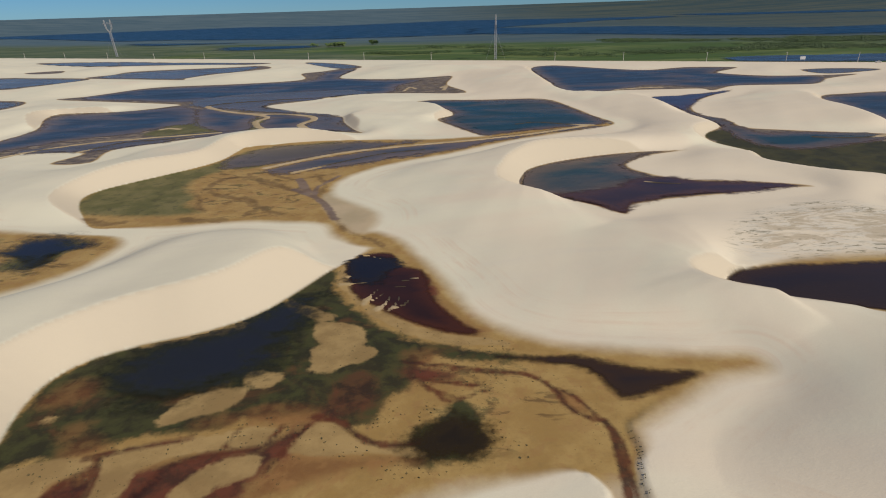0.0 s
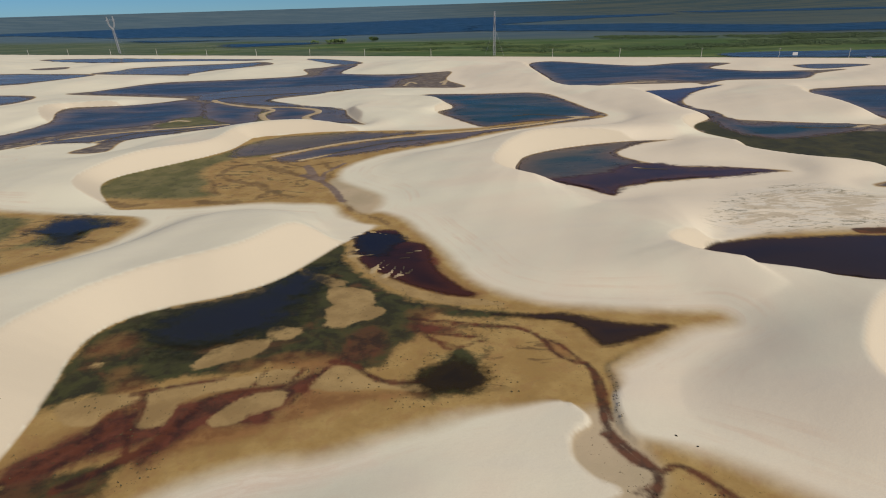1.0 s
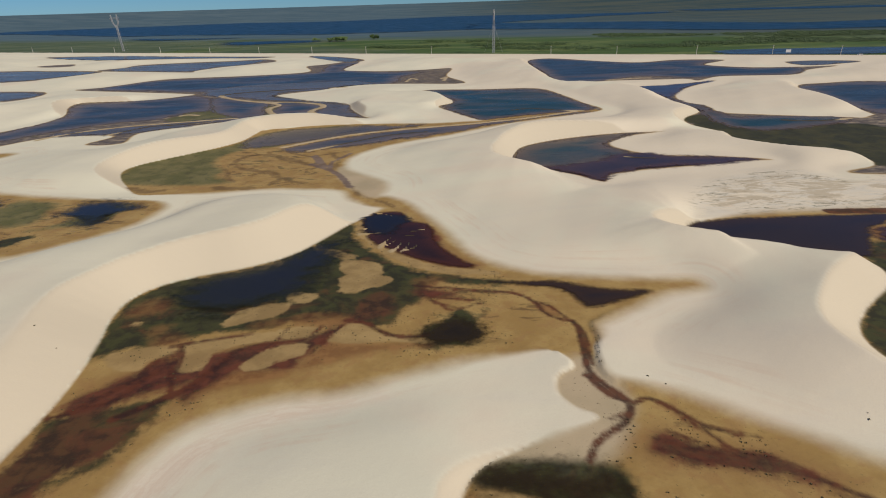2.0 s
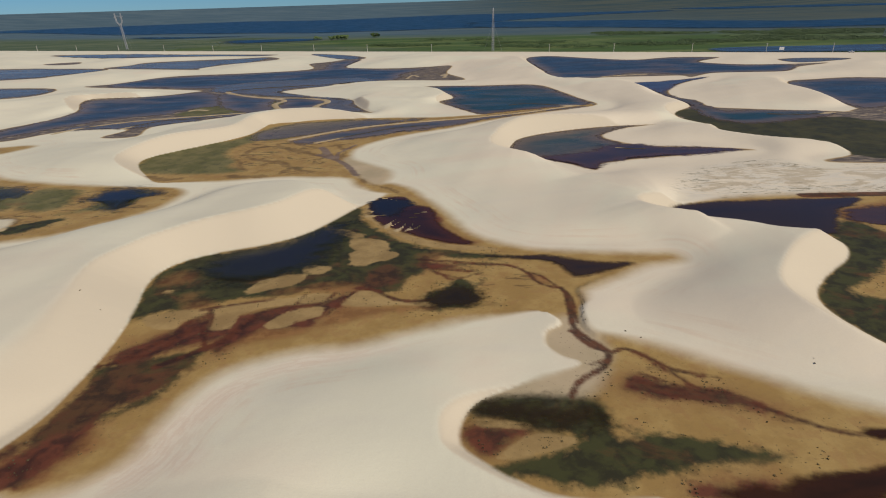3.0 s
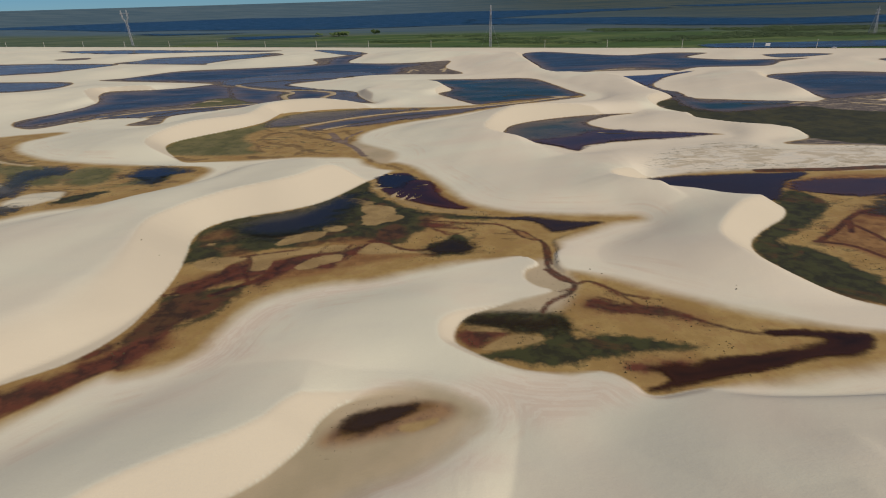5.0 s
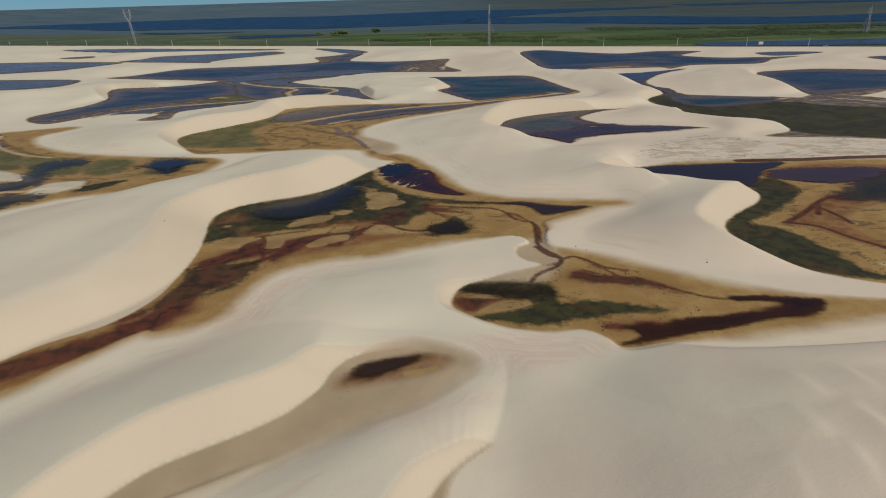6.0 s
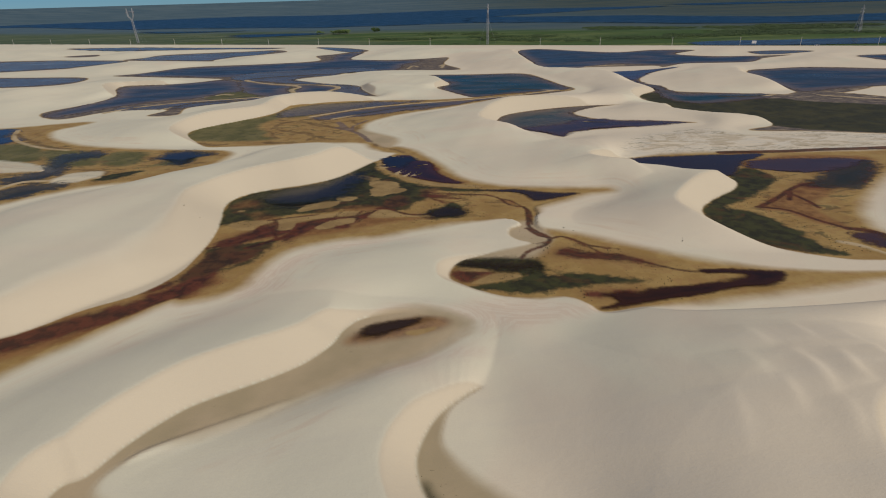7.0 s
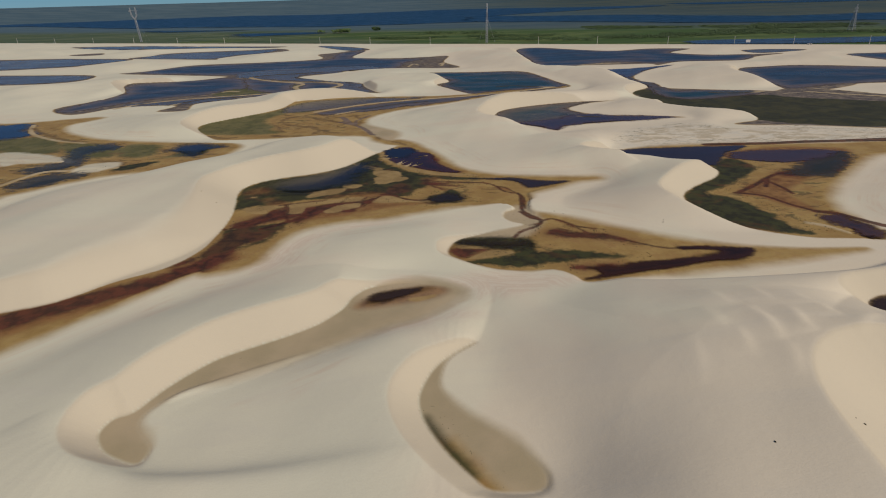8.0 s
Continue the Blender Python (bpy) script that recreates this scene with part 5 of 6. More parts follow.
# and the broad back of the southern dune, climbing from a second foot
southern = foot_slope([(-16, -75), (-7, -38), (1, -22), (10, -12.5), (24, -2.5), (36, 5.2), (46, 8.7), (63, 11.8), (80, 12.8), (100, 13.4)], [(-20, -10), (0, 10), (36, 28), (63, 33), (100, 35), (115, -60), (45, -95), (25, -75), (8, -45)], 5.0, 16.0, 26.0, 18.0, 34.0)
beside = np.clip((wider - eased) / 6.0, 0, 1)  # it fades towards the small hollows on it
dune += southern * (1 - np.exp(-(wider / 1.8) ** 2)) * (1 - beside * np.exp(-(eased / 13.0) ** 2))
round_off = 0.12 + 2.6 * np.exp(-((q[:, 0] + 70) / 16) ** 2 - ((q[:, 1] - 24) / 22) ** 2)  # a dune shoulder with no sharp brink
slip_face = 1 / (1 + np.exp(-np.clip((dune - lee) / round_off + 1.0, -30, 30) * 1.6)) * (shore > 0)
low = np.minimum(dune, lee)
dune = np.maximum(low - round_off * np.log1p(np.exp(-np.abs(dune - lee) / round_off)), 0) * field
cut = 0.5 * np.clip(to["bank"] / 0.7, 0, 1) * np.exp(-(to["bank"] / 9.0) ** 2)
dune = np.where(shore > 0, np.maximum(dune, cut), 0)
dune += np.clip(d / 15.0, 0, 1) * 0.06 * waves(q, 17, 5) * field
floor = -np.clip(-shore / 3.0, 0, 1) * (0.03 + 0.012 * waves(q, 9, 8)) - np.clip(pond * 0.3, 0, 0.9) - 0.1 * np.clip(rill, 0, 1) + (0.25 + np.clip(pond * 0.3, 0, 0.9)) * np.clip(spit + 0.5, 0, 1)
# wind-cut scallops on the southern dune, the rim below the bowl and the crest beside the dark lagoon
SCALLOPS = [
    (0.55, [(50.5, -18), (50.2, -21.7), (50.2, -24.8), (49.4, -28.7), (48, -32.2)]),
    (0.5, [(56.5, -19.4), (56.1, -23), (55, -26.8), (55.4, -29.3)]),
    (0.4, [(63.9, -17), (62.7, -21.1), (62.5, -24.2)]),
    (0.4, [(72, -20.4), (66, -25.3), (62, -29.1)]),
    (0.26, [(56.6, -7.9), (56, -13.4), (55.7, -17.4)]),
    (0.26, [(42.3, -18.5), (42.9, -23), (42.5, -27.9)]),
    (0.3, [(44.1, -26.4), (43.7, -30.3), (42.2, -35.1)]),
    (0.24, [(62.6, -10.6), (62.5, -14.9), (63.1, -17.9)]),
    (0.22, [(47.8, -9.5), (47.9, -14.9), (47.9, -18.8)]),
    (0.28, [(49.3, -31.4), (48.1, -35.5), (45.7, -40.4)]),
    (0.2, [(36.9, -27.6), (35.6, -33.4), (33.6, -39.7)]),
]
RIM = [(2.2, [(-61, -35.6), (-55.3, -41.4), (-49, -45), (-42.2, -46.8), (-34.7, -47.6), (-26.3, -47.3), (-15.8, -46.1), (-4.3, -44.9)])]
CREST = [(1.5, [(55.6, 103.6), (57, 100.3), (59.6, 95.8), (62.7, 91.5), (65, 86.3), (67, 81.8)])]
dune += np.clip(shore / 1.5, 0, 1) * (scarps(SCALLOPS, 0.9, 4.0) + scarps(RIM, 1.9, 9.0) + scarps(CREST, 0.8, 9.0))
z = np.where(shore > 0, dune, floor)
away = np.hypot(q[:, 0], q[:, 1] - HUB[1])
upland = 80.0 * np.clip((away - 3600.0) / 1200.0, 0, 1) ** 1.3
z = upland + np.where(plain > 0, 0.25 * waves(q, 160, 9) * np.clip(plain / 80, 0, 1), z)


def sheet_object(name, q, z, quads, fields, material):
    me = bpy.data.meshes.new(name)
    me.vertices.add(len(q))
    me.vertices.foreach_set("co", np.column_stack([q, z]).astype(np.float32).ravel())
    me.loops.add(quads.size)
    me.loops.foreach_set("vertex_index", quads.astype(np.int32).ravel())
    me.polygons.add(len(quads))
    me.polygons.foreach_set("loop_start", np.arange(0, quads.size, 4, dtype=np.int32))
    me.update(calc_edges=True)
    me.validate()
    me.shade_smooth()
    for key, values in fields.items():
        me.attributes.new(key, "FLOAT", "POINT").data.foreach_set("value", values.astype(np.float32))
    me.materials.append(material)
    return new(name, me)


ground = sheet_object("ground", q, z, quads, dict(shore=shore, weed=weed, rust=rust, bars=bars, rill=rill, pond=pond, plain=plain, crust=crust, fringe=fringe, slip_face=slip_face, grey=grey, mottle=mottle, olive=olive, spit=spit, lake=lake, stain=stain, brook=brook, orange=orange, pale=pale, pink=pink), GROUND)
tagged(ground, "pale quartz sand dunes with damp weedy hollows and a green plain", "ground", kind="structure")


# ---- open water ----
SHORES = [curve([xy for _, run, *_ in runs for xy in run]) for runs in HOLLOWS.values()]


def water(name, outline, material, label, level=0.03, step=None, wide=1.5, grow=0.0, basin=True):
    line = curve(outline)
    lo, hi = line.min(0) - wide, line.max(0) + wide
    size = hi - lo
    s = step or max(0.5, (size[0] * size[1] / 9000) ** 0.5)
    nx, ny = int(size[0] / s) + 2, int(size[1] / s) + 2
    p = np.stack(np.meshgrid(lo[0] + s * np.arange(nx), lo[1] + s * np.arange(ny)), -1).reshape(-1, 2)
    e = signed(p, line, 90.0) + grow
    if basin:
        e = np.minimum(e, np.max([signed(p, s, 90.0) for s in SHORES], 0) - 0.3)
    i, j = np.meshgrid(np.arange(ny - 1), np.arange(nx - 1), indexing="ij")
    a = (i * nx + j).ravel()
    cells = np.stack([a, a + 1, a + nx + 1, a + nx], 1)
    cells = cells[e[cells].max(1) > -wide]
    used, back = np.unique(cells, return_inverse=True)
    ob = sheet_object(name, p[used], np.full(len(used), level), back.reshape(-1, 4), dict(edge=e[used]), material)
    return tagged(ob, label, "lagoon", kind="structure")


VIOLETS = {"purple", "crescent_tail", "lake_f", "channel_north", "c_south", "c_link", "c_end", "lake_k", "lake_m", "lake_q", "lake_p", "lake_l", "lake_n", "corner", "left_mid", "left_low", "left_far", "left_pool", "purple_east"}
TARNS = {"neck_west", "crescent_tail", "lake_f", "channel_north", "c_south", "c_link", "c_end", "lake_k", "lake_m", "lake_q", "lake_p", "lake_l", "lake_n", "main", "neck_pool", "tail", "round", "upper", "lower", "small", "dark_right", "edge", "corner", "left_mid", "left_low", "purple", "left_far", "left_pool", "purple_east"}
for i, (key, outline) in enumerate(PONDS.items()):
    dark = key in TARNS
    water("lagoon", outline, POOL if key == "main" else NAVY if key == "neck_west" else SEEP if key in ("upper", "round") else MAROON if key == "neck_pool" else WINE if key == "lower" else MERE if key in ("left_mid", "left_low", "purple_east") else POOL if key in ("left_pool", "left_far") else MAUVE if key in ("crescent_tail", "lake_f", "purple", "corner") else VIOLET if key in VIOLETS else TARN if dark else TEAL if key in ("crescent", "lake_b", "g_stream") else LAKE,
          "shallow violet-grey lagoon over dark damp sand" if key in VIOLETS else "shallow dark brown lagoon with soft weedy edges" if dark else "blue rippled lagoon between pale sand dunes", 0.03 + 0.004 * (i % 9), wide=9.0 if key in ("main", "upper", "round") else 5.0,
          grow=0.0 if dark and key not in VIOLETS or key in ("purple", "corner", "left_pool") else 2.0)
for i, (key, outline) in enumerate(LAKES.items()):
    water("marsh_lake", outline, REEDY if key == "roadside" else MARSH, "dark blue marsh lake on the green plain", 0.6 + 0.02 * i, wide=15.0 if key == "roadside" else 60.0, basin=False)


# ---- things: small builders ----
def mesh_object(name, bm, material, parent=None, label="", smooth=False):
    me = bpy.data.meshes.new(name)
    bm.to_mesh(me)
    bm.free()
    me.materials.append(material)
    if smooth:
        me.shade_smooth()
    ob = new(name, me)
    ob.parent = parent
    if label:
        ob["label"] = label
    return ob


def bar(bm, a, b, w, w2=None, sides=4):
    """A strut from a to b, w thick at a and w2 at b."""
    a, b = Vector(a), Vector(b)
    turn = (b - a).to_track_quat("Z", "Y").to_matrix().to_4x4()
    m = Matrix.Translation((a + b) / 2) @ turn @ pose(0, 0, 0, 0, 0, 45)
    bmesh.ops.create_cone(bm, cap_ends=True, segments=sides, radius1=w * 0.7, radius2=(w if w2 is None else w2) * 0.7, depth=(b - a).length, matrix=m)


def box(bm, x0, y0, z0, x1, y1, z1, bevel=0.0):
    made = bmesh.ops.create_cube(bm, size=1.0, matrix=Matrix.Translation(((x0 + x1) / 2, (y0 + y1) / 2, (z0 + z1) / 2)) @ Matrix.Diagonal((x1 - x0, y1 - y0, z1 - z0, 1)))
    if bevel:
        bmesh.ops.bevel(bm, geom=list({e for v in made["verts"] for e in v.link_edges}), offset=bevel, segments=2, affect="EDGES")


def road_at(x, side=0.0):
    return Vector((x, ROAD_Y + ROAD_SLOPE * x + side, 0.0))


# ---- the road along the edge of the dunes ----
def make_road():
    bm = bmesh.new()
    rows = []
    for i, x in enumerate(np.linspace(-1900, 1500, 240)):
        c = road_at(float(x), -5.0)
        w = 3.6 + 0.5 * math.sin(x * 0.05) + 0.3 * math.sin(x * 0.13)
        lift = 0.35 + 0.1 * math.sin(x * 0.02)
        n = Vector((-ROAD_SLOPE, 1, 0)).normalized()
        rows.append([bm.verts.new(c + n * (s * w) + Vector((0, 0, h + lift))) for s, h in ((-1.7, -0.6), (-1, 0.0), (0, 0.08), (1, 0.0), (1.7, -0.6))])
    for a, b in zip(rows, rows[1:]):
        for k in range(4):
            bm.faces.new((a[k], b[k], b[k + 1], a[k + 1]))
    tagged(mesh_object("road", bm, TRACK, smooth=True), "pale sandy road on a low bank beside the dunes", "road", kind="structure")


make_road()


# ---- utility poles ----
def make_pole():
    root = new("utility_pole")
    bm = bmesh.new()
    bar(bm, (0, 0, -0.5), (0, 0, 9.0), 0.42, 0.26, 8)
    mesh_object("pole", bm, CONCRETE, root)
    bm = bmesh.new()
    box(bm, -1.1, -0.07, 8.45, 1.1, 0.07, 8.6, 0.02)
    mesh_object("crossarm", bm, CONCRETE, root)
    for x in (-1.0, 0.45, 1.0):
        bm = bmesh.new()
        bar(bm, (x, 0, 8.58), (x, 0, 8.84), 0.16, 0.08, 8)
        mesh_object("insulator", bm, PORCELAIN, root, "brown porcelain insulator")
    return tagged(root, "slim concrete utility pole with a crossarm beside the road", "utility pole", "poles along the road")


POLES = (-811, -711, -616, -523, -430, -338, -254, -171, -93, -7, 131, 198, 272, 336, 389, 452)
first = make_pole()
first.matrix_basis = Matrix.Translation(road_at(POLES[0], 3.0)) @ pose(0, 0, 0, 0, 0, -23)
for i, x in enumerate(POLES[1:]):
    copy_thing(first, Matrix.Translation(road_at(x, 3.0)) @ pose(0, 0, 0, 0.6 * math.sin(i * 5.1), 0.8 * math.cos(i * 3.3), -23))


# ---- transmission towers ----
def lattice(name, root, bottom, top, half0, half1, panels, w):
    """A square lattice mast between two heights."""
    bm = bmesh.new()
    corners = ((-1, -1), (1, -1), (1, 1), (-1, 1))

    def at(k, c):
        f = k / panels
        h = half0 + (half1 - half0) * f
        return Vector(bottom).lerp(Vector(top), f) + Vector((c[0] * h, c[1] * h, 0))
    for c in corners:
        bar(bm, at(0, c), at(panels, c), w * 1.6, w * 1.3)
    for k in range(panels):
        for c, e in zip(corners, corners[1:] + corners[:1]):
            bar(bm, at(k, c), at(k + 1, e), w)
            bar(bm, at(k + 1, c), at(k + 1, e), w)
    return mesh_object(name, bm, GALV, root)


def fork_tower(place, height, turn, lean=0.0):
    root = new("transmission_tower")
    h = height
    lattice("mast", root, (0, 0, -0.5), (0, 0, h * 0.66), 1.3, 1.1, 16, 0.22)
    for s in (-1, 1):
        lattice("fork_arm", root, (0, 0, h * 0.66), (s * 4.2, 0, h * 0.78), 1.0, 0.8, 4, 0.2)
        lattice("fork_post", root, (s * 4.2, 0, h * 0.78), (s * 4.6, 0, h), 0.8, 0.5, 6, 0.2)
        for x in (2.2, 6.5):
            bm = bmesh.new()
            bar(bm, (s * x, 0, h * 0.9), (s * x, 0, h * 0.9 - 2.4), 0.26, 0.2, 8)
            mesh_object("insulator", bm, PORCELAIN, root, "hanging string of insulators")
    bm = bmesh.new()
    for s in (-1, 1):
        for y in (-0.5, 0.5):
            bar(bm, (0, y, h * 0.905), (s * 7.6, y * 0.3, h * 0.905), 0.2)
            bar(bm, (0, y, h * 0.93), (s * 7.6, y * 0.3, h * 0.908), 0.2)
        for k in range(8):
            bar(bm, (s * k * 0.95, -0.4, h * 0.905), (s * (k + 1) * 0.95, 0.4, h * 0.905 + (0.0, 0.8)[k % 2]), 0.12)
    mesh_object("crossbeam", bm, GALV, root)
    for a in (45, 135, 225, 315):
        bm = bmesh.new()
        c = Vector((math.cos(radians(a)), math.sin(radians(a)), 0))
        bar(bm, c * 1.0 + Vector((0, 0, h * 0.64)), c * 16.0 + Vector((0, 0, -0.3)), 0.05)
        mesh_object("guy_wire", bm, GALV, root)
    root.matrix_basis = Matrix.Translation(place) @ pose(0, 0, 0, 0, lean, turn)
    return tagged(root, "pale galvanised lattice transmission tower with a forked head", "transmission tower", "power line towers")


def broad_tower(place, height, turn):
    root = new("transmission_tower")
    h = height
    lattice("mast", root, (0, 0, -0.5), (0, 0, h * 0.72), 3.6, 1.0, 9, 0.24)
    lattice("head", root, (0, 0, h * 0.72), (0, 0, h), 1.0, 0.35, 5, 0.2)
    for k, wide in ((0.74, 5.5), (0.85, 4.6)):
        bm = bmesh.new()
        for s in (-1, 1):
            for y in (-0.8, 0.8):
                bar(bm, (s * 0.8, y, h * k), (s * wide, 0, h * k + 0.2), 0.18)
                bar(bm, (s * 0.7, y, h * k + 1.4), (s * wide, 0, h * k + 0.2), 0.18)
        mesh_object("crossarm", bm, GALV, root)
    root.matrix_basis = Matrix.Translation(place) @ pose(0, 0, 0, 0, 0, turn)
    return tagged(root, "grey galvanised lattice transmission tower on four legs", "transmission tower", "power line towers")


fork_tower((-531, 971, 0), 57.0, 10, -2.5)
fork_tower((69, 684, 0), 49.0, 84, 0.0)
broad_tower((566, 694, 0), 34.0, 25)


# ---- a blank board and a car by the road ----
def make_board():
    root = new("roadside_board")
    bm = bmesh.new()
    box(bm, -2.2, -0.06, 2.2, 2.2, 0.06, 5.0, 0.03)
    mesh_object("panel", bm, WHITE, root)
    for x in (-1.6, 1.6):
        bm = bmesh.new()
        bar(bm, (x, 0.15, -0.3), (x, 0.15, 4.6), 0.14)
        mesh_object("post", bm, GALV, root)
    root.matrix_basis = Matrix.Translation(road_at(349, 4.0)) @ pose(0, 0, 0, 0, 0, -20)
    tagged(root, "plain white board on two steel posts beside the road", "road sign")


def make_car():
    root = new("car")
    paint = plain_material("white_car_paint", (0.62, 0.62, 0.60), (0.70, 0.70, 0.68), 2.0, 0.3)
    glass = plain_material("dark_car_glass", (0.015, 0.017, 0.02), (0.02, 0.022, 0.025), 2.0, 0.08)
    rubber = plain_material("tyre_rubber", (0.02, 0.02, 0.02), (0.03, 0.03, 0.03), 9.0, 0.9)
    bm = bmesh.new()
    box(bm, -2.3, -0.9, 0.45, 2.3, 0.9, 1.1, 0.14)
    mesh_object("body", bm, paint, root)
    bm = bmesh.new()
    box(bm, -0.9, -0.8, 1.08, 1.0, 0.8, 1.75, 0.2)
    mesh_object("cabin", bm, glass, root, "dark glazed cabin")
    bm = bmesh.new()
    box(bm, -0.75, -0.72, 1.72, 0.85, 0.72, 1.82, 0.04)
    mesh_object("roof", bm, paint, root)
    for x in (-1.45, 1.45):
        for y in (-0.88, 0.88):
            bm = bmesh.new()
            bmesh.ops.create_cone(bm, cap_ends=True, segments=16, radius1=0.38, radius2=0.38, depth=0.24, matrix=pose(x, y, 0.38, 90, 0, 0))
            wheel = mesh_object("wheel", bm, rubber, root)
            bm = bmesh.new()
            bmesh.ops.create_cone(bm, cap_ends=True, segments=12, radius1=0.22, radius2=0.18, depth=0.28, matrix=pose(x, y, 0.38, 90, 0, 0))
            mesh_object("rim", bm, GALV, wheel)
    root.matrix_basis = Matrix.Translation(road_at(399, -5.0) + Vector((0, 0, 0.42))) @ pose(0, 0, 0, 0, 0, -23)
    tagged(root, "white car with dark windows driving on the road", "car")


make_board()
make_car()


# ---- trees and scrub on the plain ----
def leaves(bm, r, centre, size, n, leaf):
    """Many small leaf sprays through a lumpy crown."""
    lobes = [(Vector((r.gauss(0, 0.42), r.gauss(0, 0.42), r.uniform(-0.5, 0.55))), r.uniform(0.35, 0.6)) for _ in range(7)]
    for _ in range(n):
        c, rad = r.choice(lobes)
        v = Vector((r.gauss(0, 1), r.gauss(0, 1), r.gauss(0, 0.8))).normalized() * rad * r.uniform(0.55, 1.0)
        p = Vector(centre) + Vector(((c.x + v.x) * size[0], (c.y + v.y) * size[1], (c.z + v.z) * size[2]))
        u = Vector((r.gauss(0, 1), r.gauss(0, 1), r.gauss(0, 0.6))).normalized() * leaf * r.uniform(0.6, 1.3)
        w = u.orthogonal().normalized() * leaf * r.uniform(0.4, 0.9)
        f = [bm.verts.new(p + k) for k in (-u, w, u, -w * 0.8)]
        bm.faces.new(f)


def make_tree(r, h):
    root = new("tree")
    bm = bmesh.new()
    bar(bm, (0, 0, -0.3), (0.2, 0, h * 0.35), 0.5, 0.35, 7)
    for k in range(5):
        a = k * 1.26 + r.uniform(-0.3, 0.3)
        bar(bm, (0.2, 0, h * 0.3), (math.cos(a) * h * 0.35, math.sin(a) * h * 0.35, h * r.uniform(0.55, 0.8)), 0.28, 0.08, 5)
    mesh_object("trunk", bm, plain_material("bark", (0.09, 0.065, 0.045), (0.14, 0.10, 0.07), 3.0, 0.9), root)
    bm = bmesh.new()
    leaves(bm, r, (0, 0, h * 0.5), (h * 0.7, h * 0.7, h * 0.5), 2200, h * 0.05)
    mesh_object("crown", bm, LEAF, root)
    return tagged(root, "broad dark green tree standing on the marsh plain", "tree", "trees on the plain")


rnd = random.Random(4)
kinds = [make_tree(rnd, 9.0), make_tree(rnd, 7.5)]
kinds[0].matrix_basis, kinds[1].matrix_basis = Matrix.Translation((-176, 1066, 0)), Matrix.Translation((-190, 1072, 0))
for i, (x, y) in enumerate([(-168, 1060), (-199, 1078), (-185, 1060), (-115, 1104), (-121, 1108), (-228, 1092)]):
    copy_thing(kinds[i % 2], Matrix.Translation((x, y, 0)) @ pose(0, 0, 0, 0, 0, 77 * i))


def make_scrub():
    bm = bmesh.new()
    r = random.Random(12)
    belts = [(286, 962, 352, 940, 60), (367, 933, 432, 906, 60), (463, 906, 498, 882, 40), (519, 852, 590, 876, 80), (240, 725, 330, 690, 90),
             (330, 738, 420, 712, 80), (-90, 850, 0, 815, 90), (420, 790, 500, 750, 90), (60, 770, 200, 700, 70), (520, 720, 640, 640, 90), (-30, 960, 120, 900, 40),
             (500, 830, 640, 800, 140), (470, 870, 640, 850, 120), (290, 1000, 360, 955, 90), (560, 900, 700, 840, 150), (400, 745, 520, 690, 90), (60, 840, 180, 790, 60)]
    for x0, y0, x1, y1, n in belts:
        for _ in range(n):
            f = r.random()
            x, y = x0 + (x1 - x0) * f + r.gauss(0, 9), y0 + (y1 - y0) * f + r.gauss(0, 12)
            s = r.uniform(2.0, 4.6)
            leaves(bm, r, (x, y, s * 0.4), (s * 2.6, s * 2.2, s * 0.4), 150, s * 0.16)
    for _ in range(260):
        x, y = r.uniform(-500, 700), r.uniform(20, 330)
        s = r.uniform(0.6, 1.6)
        leaves(bm, r, (x, ROAD_Y + ROAD_SLOPE * x + 8 + y, s * 0.4), (s * 2.0, s * 2.0, s * 0.5), 26, s * 0.2)
    tagged(mesh_object("scrub", bm, SCRUB), "low dark green thickets scattered over the wet plain", "scrub", kind="stuff")


make_scrub()


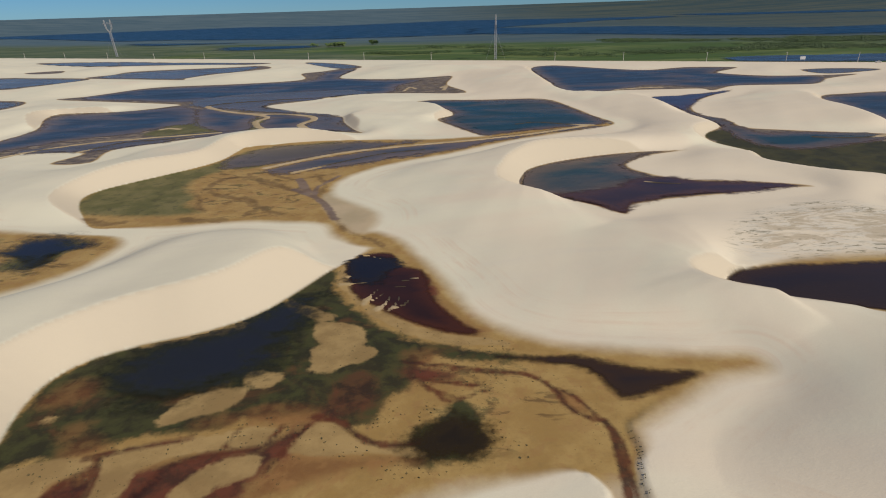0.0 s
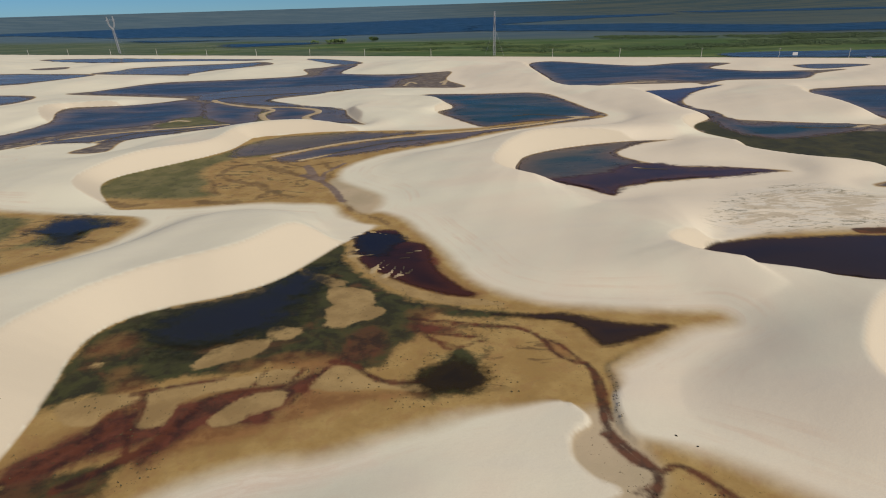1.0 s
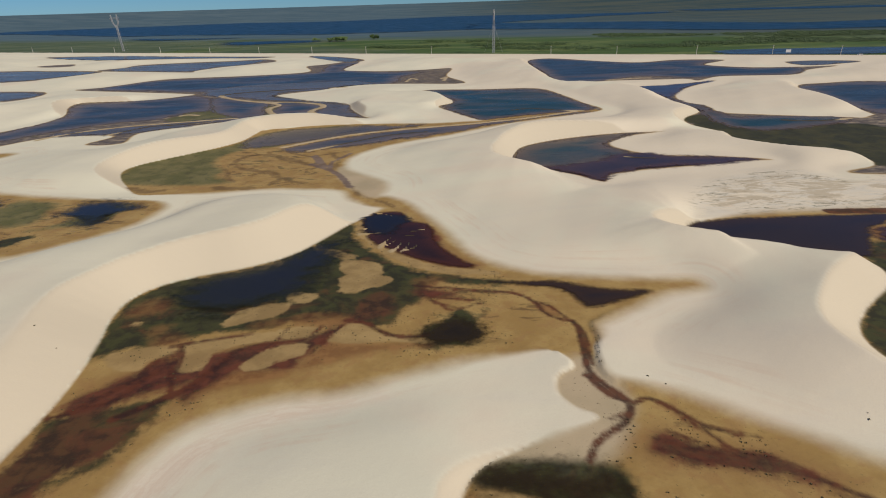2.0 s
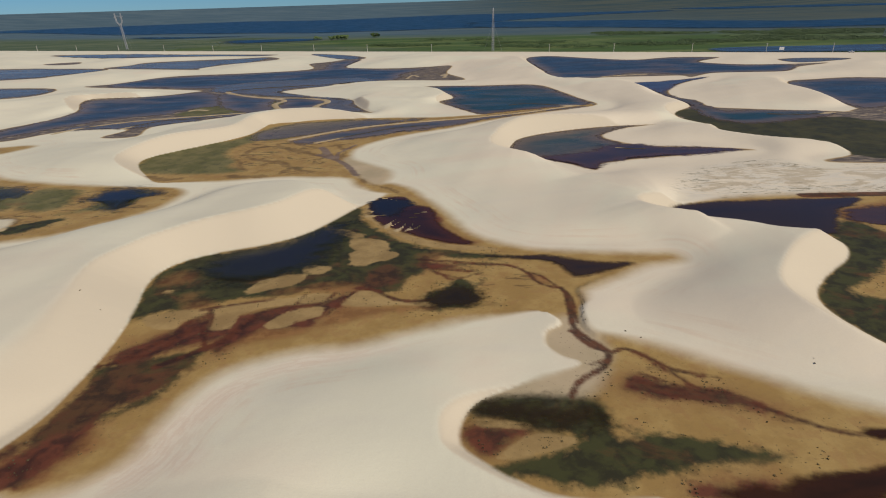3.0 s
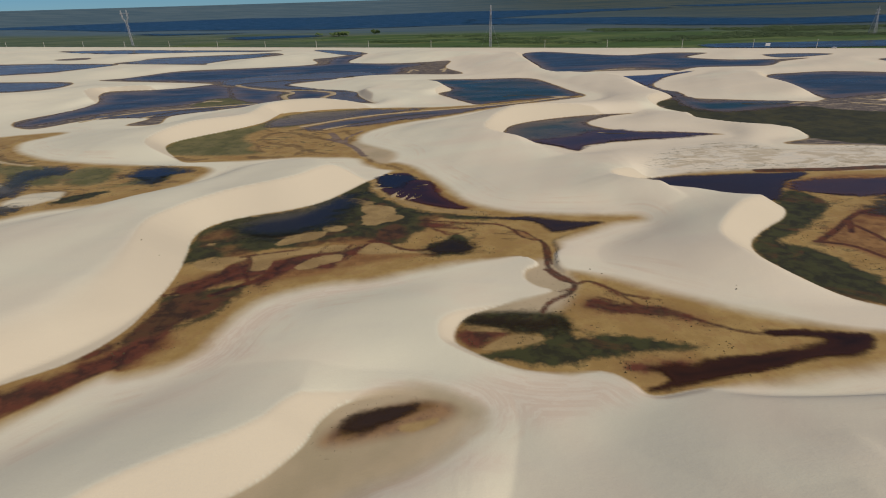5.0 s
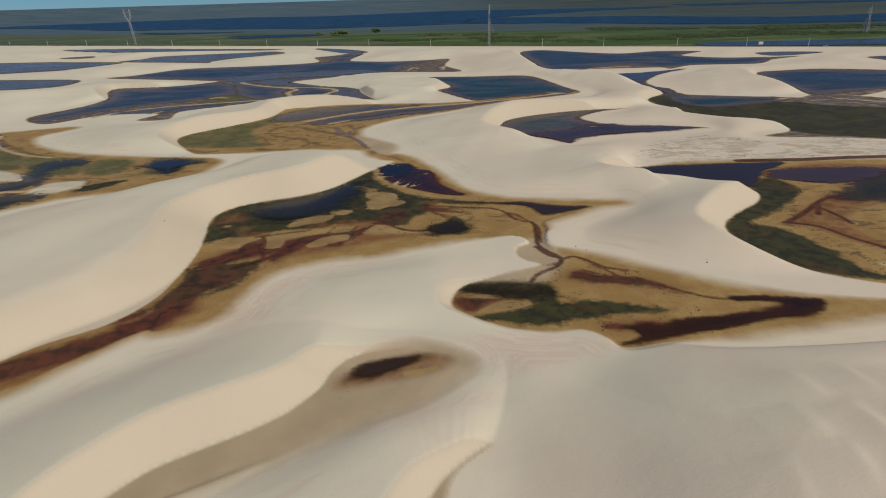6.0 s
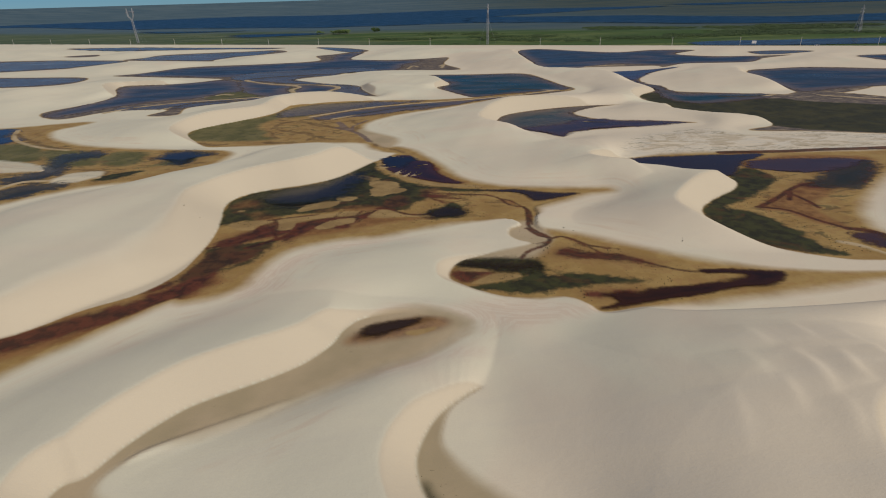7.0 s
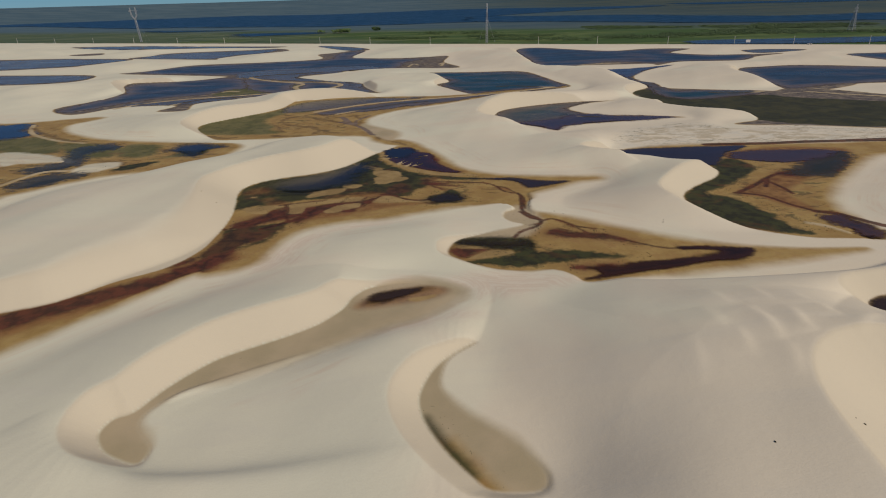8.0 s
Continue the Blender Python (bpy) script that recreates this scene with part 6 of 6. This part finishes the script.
# ---- sedge on the hollows' floors and along the cut bank ----
def make_sedge():
    r = random.Random(21)
    near_weed = np.nonzero((shore < -1.5) & (weed < -0.2) & (weed > -6) & (pond < -1.5) & (lake < 0.5) & (grey < -2) & (q[:, 1] > -10) & (q[:, 1] < 140))[0]
    pick = np.random.RandomState(5).choice(near_weed, 1500, replace=False)
    patchy = waves(q[pick], 11, 31)
    bm = bmesh.new()
    for k, w in zip(pick, patchy):
        if w > 0.1:
            tuft(bm, r, (q[k][0], q[k][1], z[k]), r.uniform(0.06, 0.17))
    tagged(mesh_object("sedge", bm, SEDGE), "small dark sedge tufts scattered over damp sand", "sedge", kind="stuff")
    bm = bmesh.new()
    line = curve([run for kind, run, *_ in HOLLOWS["main"] if kind == "bank"][0], False, 16)
    for p in line:
        for _ in range(2):
            x, y = p[0] + r.gauss(0.3, 0.25), p[1] + r.gauss(0, 0.25)
            k = int(np.argmin((q[:, 0] - x) ** 2 + (q[:, 1] - y) ** 2))
            tuft(bm, r, (x, y, z[k]), r.uniform(0.04, 0.10))
    tagged(mesh_object("bank_grass", bm, SEDGE), "ragged dark grass along the eroded sand bank", "grass", kind="stuff")


def tuft(bm, r, at, s):
    for _ in range(7):
        a, lean = r.uniform(0, 6.28), r.uniform(0.3, 1.0)
        c = Vector(at) + Vector((r.gauss(0, s * 0.5), r.gauss(0, s * 0.5), -0.03))
        u, w = Vector((math.cos(a) * lean, math.sin(a) * lean, 1.0)) * s, Vector((-math.sin(a), math.cos(a), 0)) * s * 0.45
        bm.faces.new([bm.verts.new(c - w), bm.verts.new(c + w), bm.verts.new(c + u + w * 0.3), bm.verts.new(c + u - w * 0.3)])


SEDGE = plain_material("sedge_blades", (0.045, 0.042, 0.018), (0.075, 0.068, 0.030), 3.0, 0.8)
make_sedge()


# ---- lone tufts on the bare dunes ----
def make_tuft(r):
    bm = bmesh.new()
    for _ in range(4):
        tuft(bm, r, (0, 0, 0), 0.11)
    return tagged(mesh_object("grass_tuft", bm, SEDGE), "small dark grass tuft growing alone on bare sand", "grass tuft", "lone tufts on the dunes")


lone, spare = make_tuft(random.Random(8)), random.Random(9)
for i, (x, y) in enumerate([(-72.6, 58.1), (-67.5, 54.7), (30.4, 45.2), (32.4, 43.2), (56.6, 33.6), (30.3, 45.3), (49.2, -46.4), (50.2, -46.9), (37.0, -50.0), (24.7, 73.3), (57.0, 34.6)]):
    k = int(np.argmin((q[:, 0] - x) ** 2 + (q[:, 1] - y) ** 2))
    m = Matrix.Translation((x, y, z[k])) @ pose(0, 0, 0, 0, 0, spare.uniform(0, 360))
    if i:
        copy_thing(lone, m)
    else:
        lone.matrix_basis = m
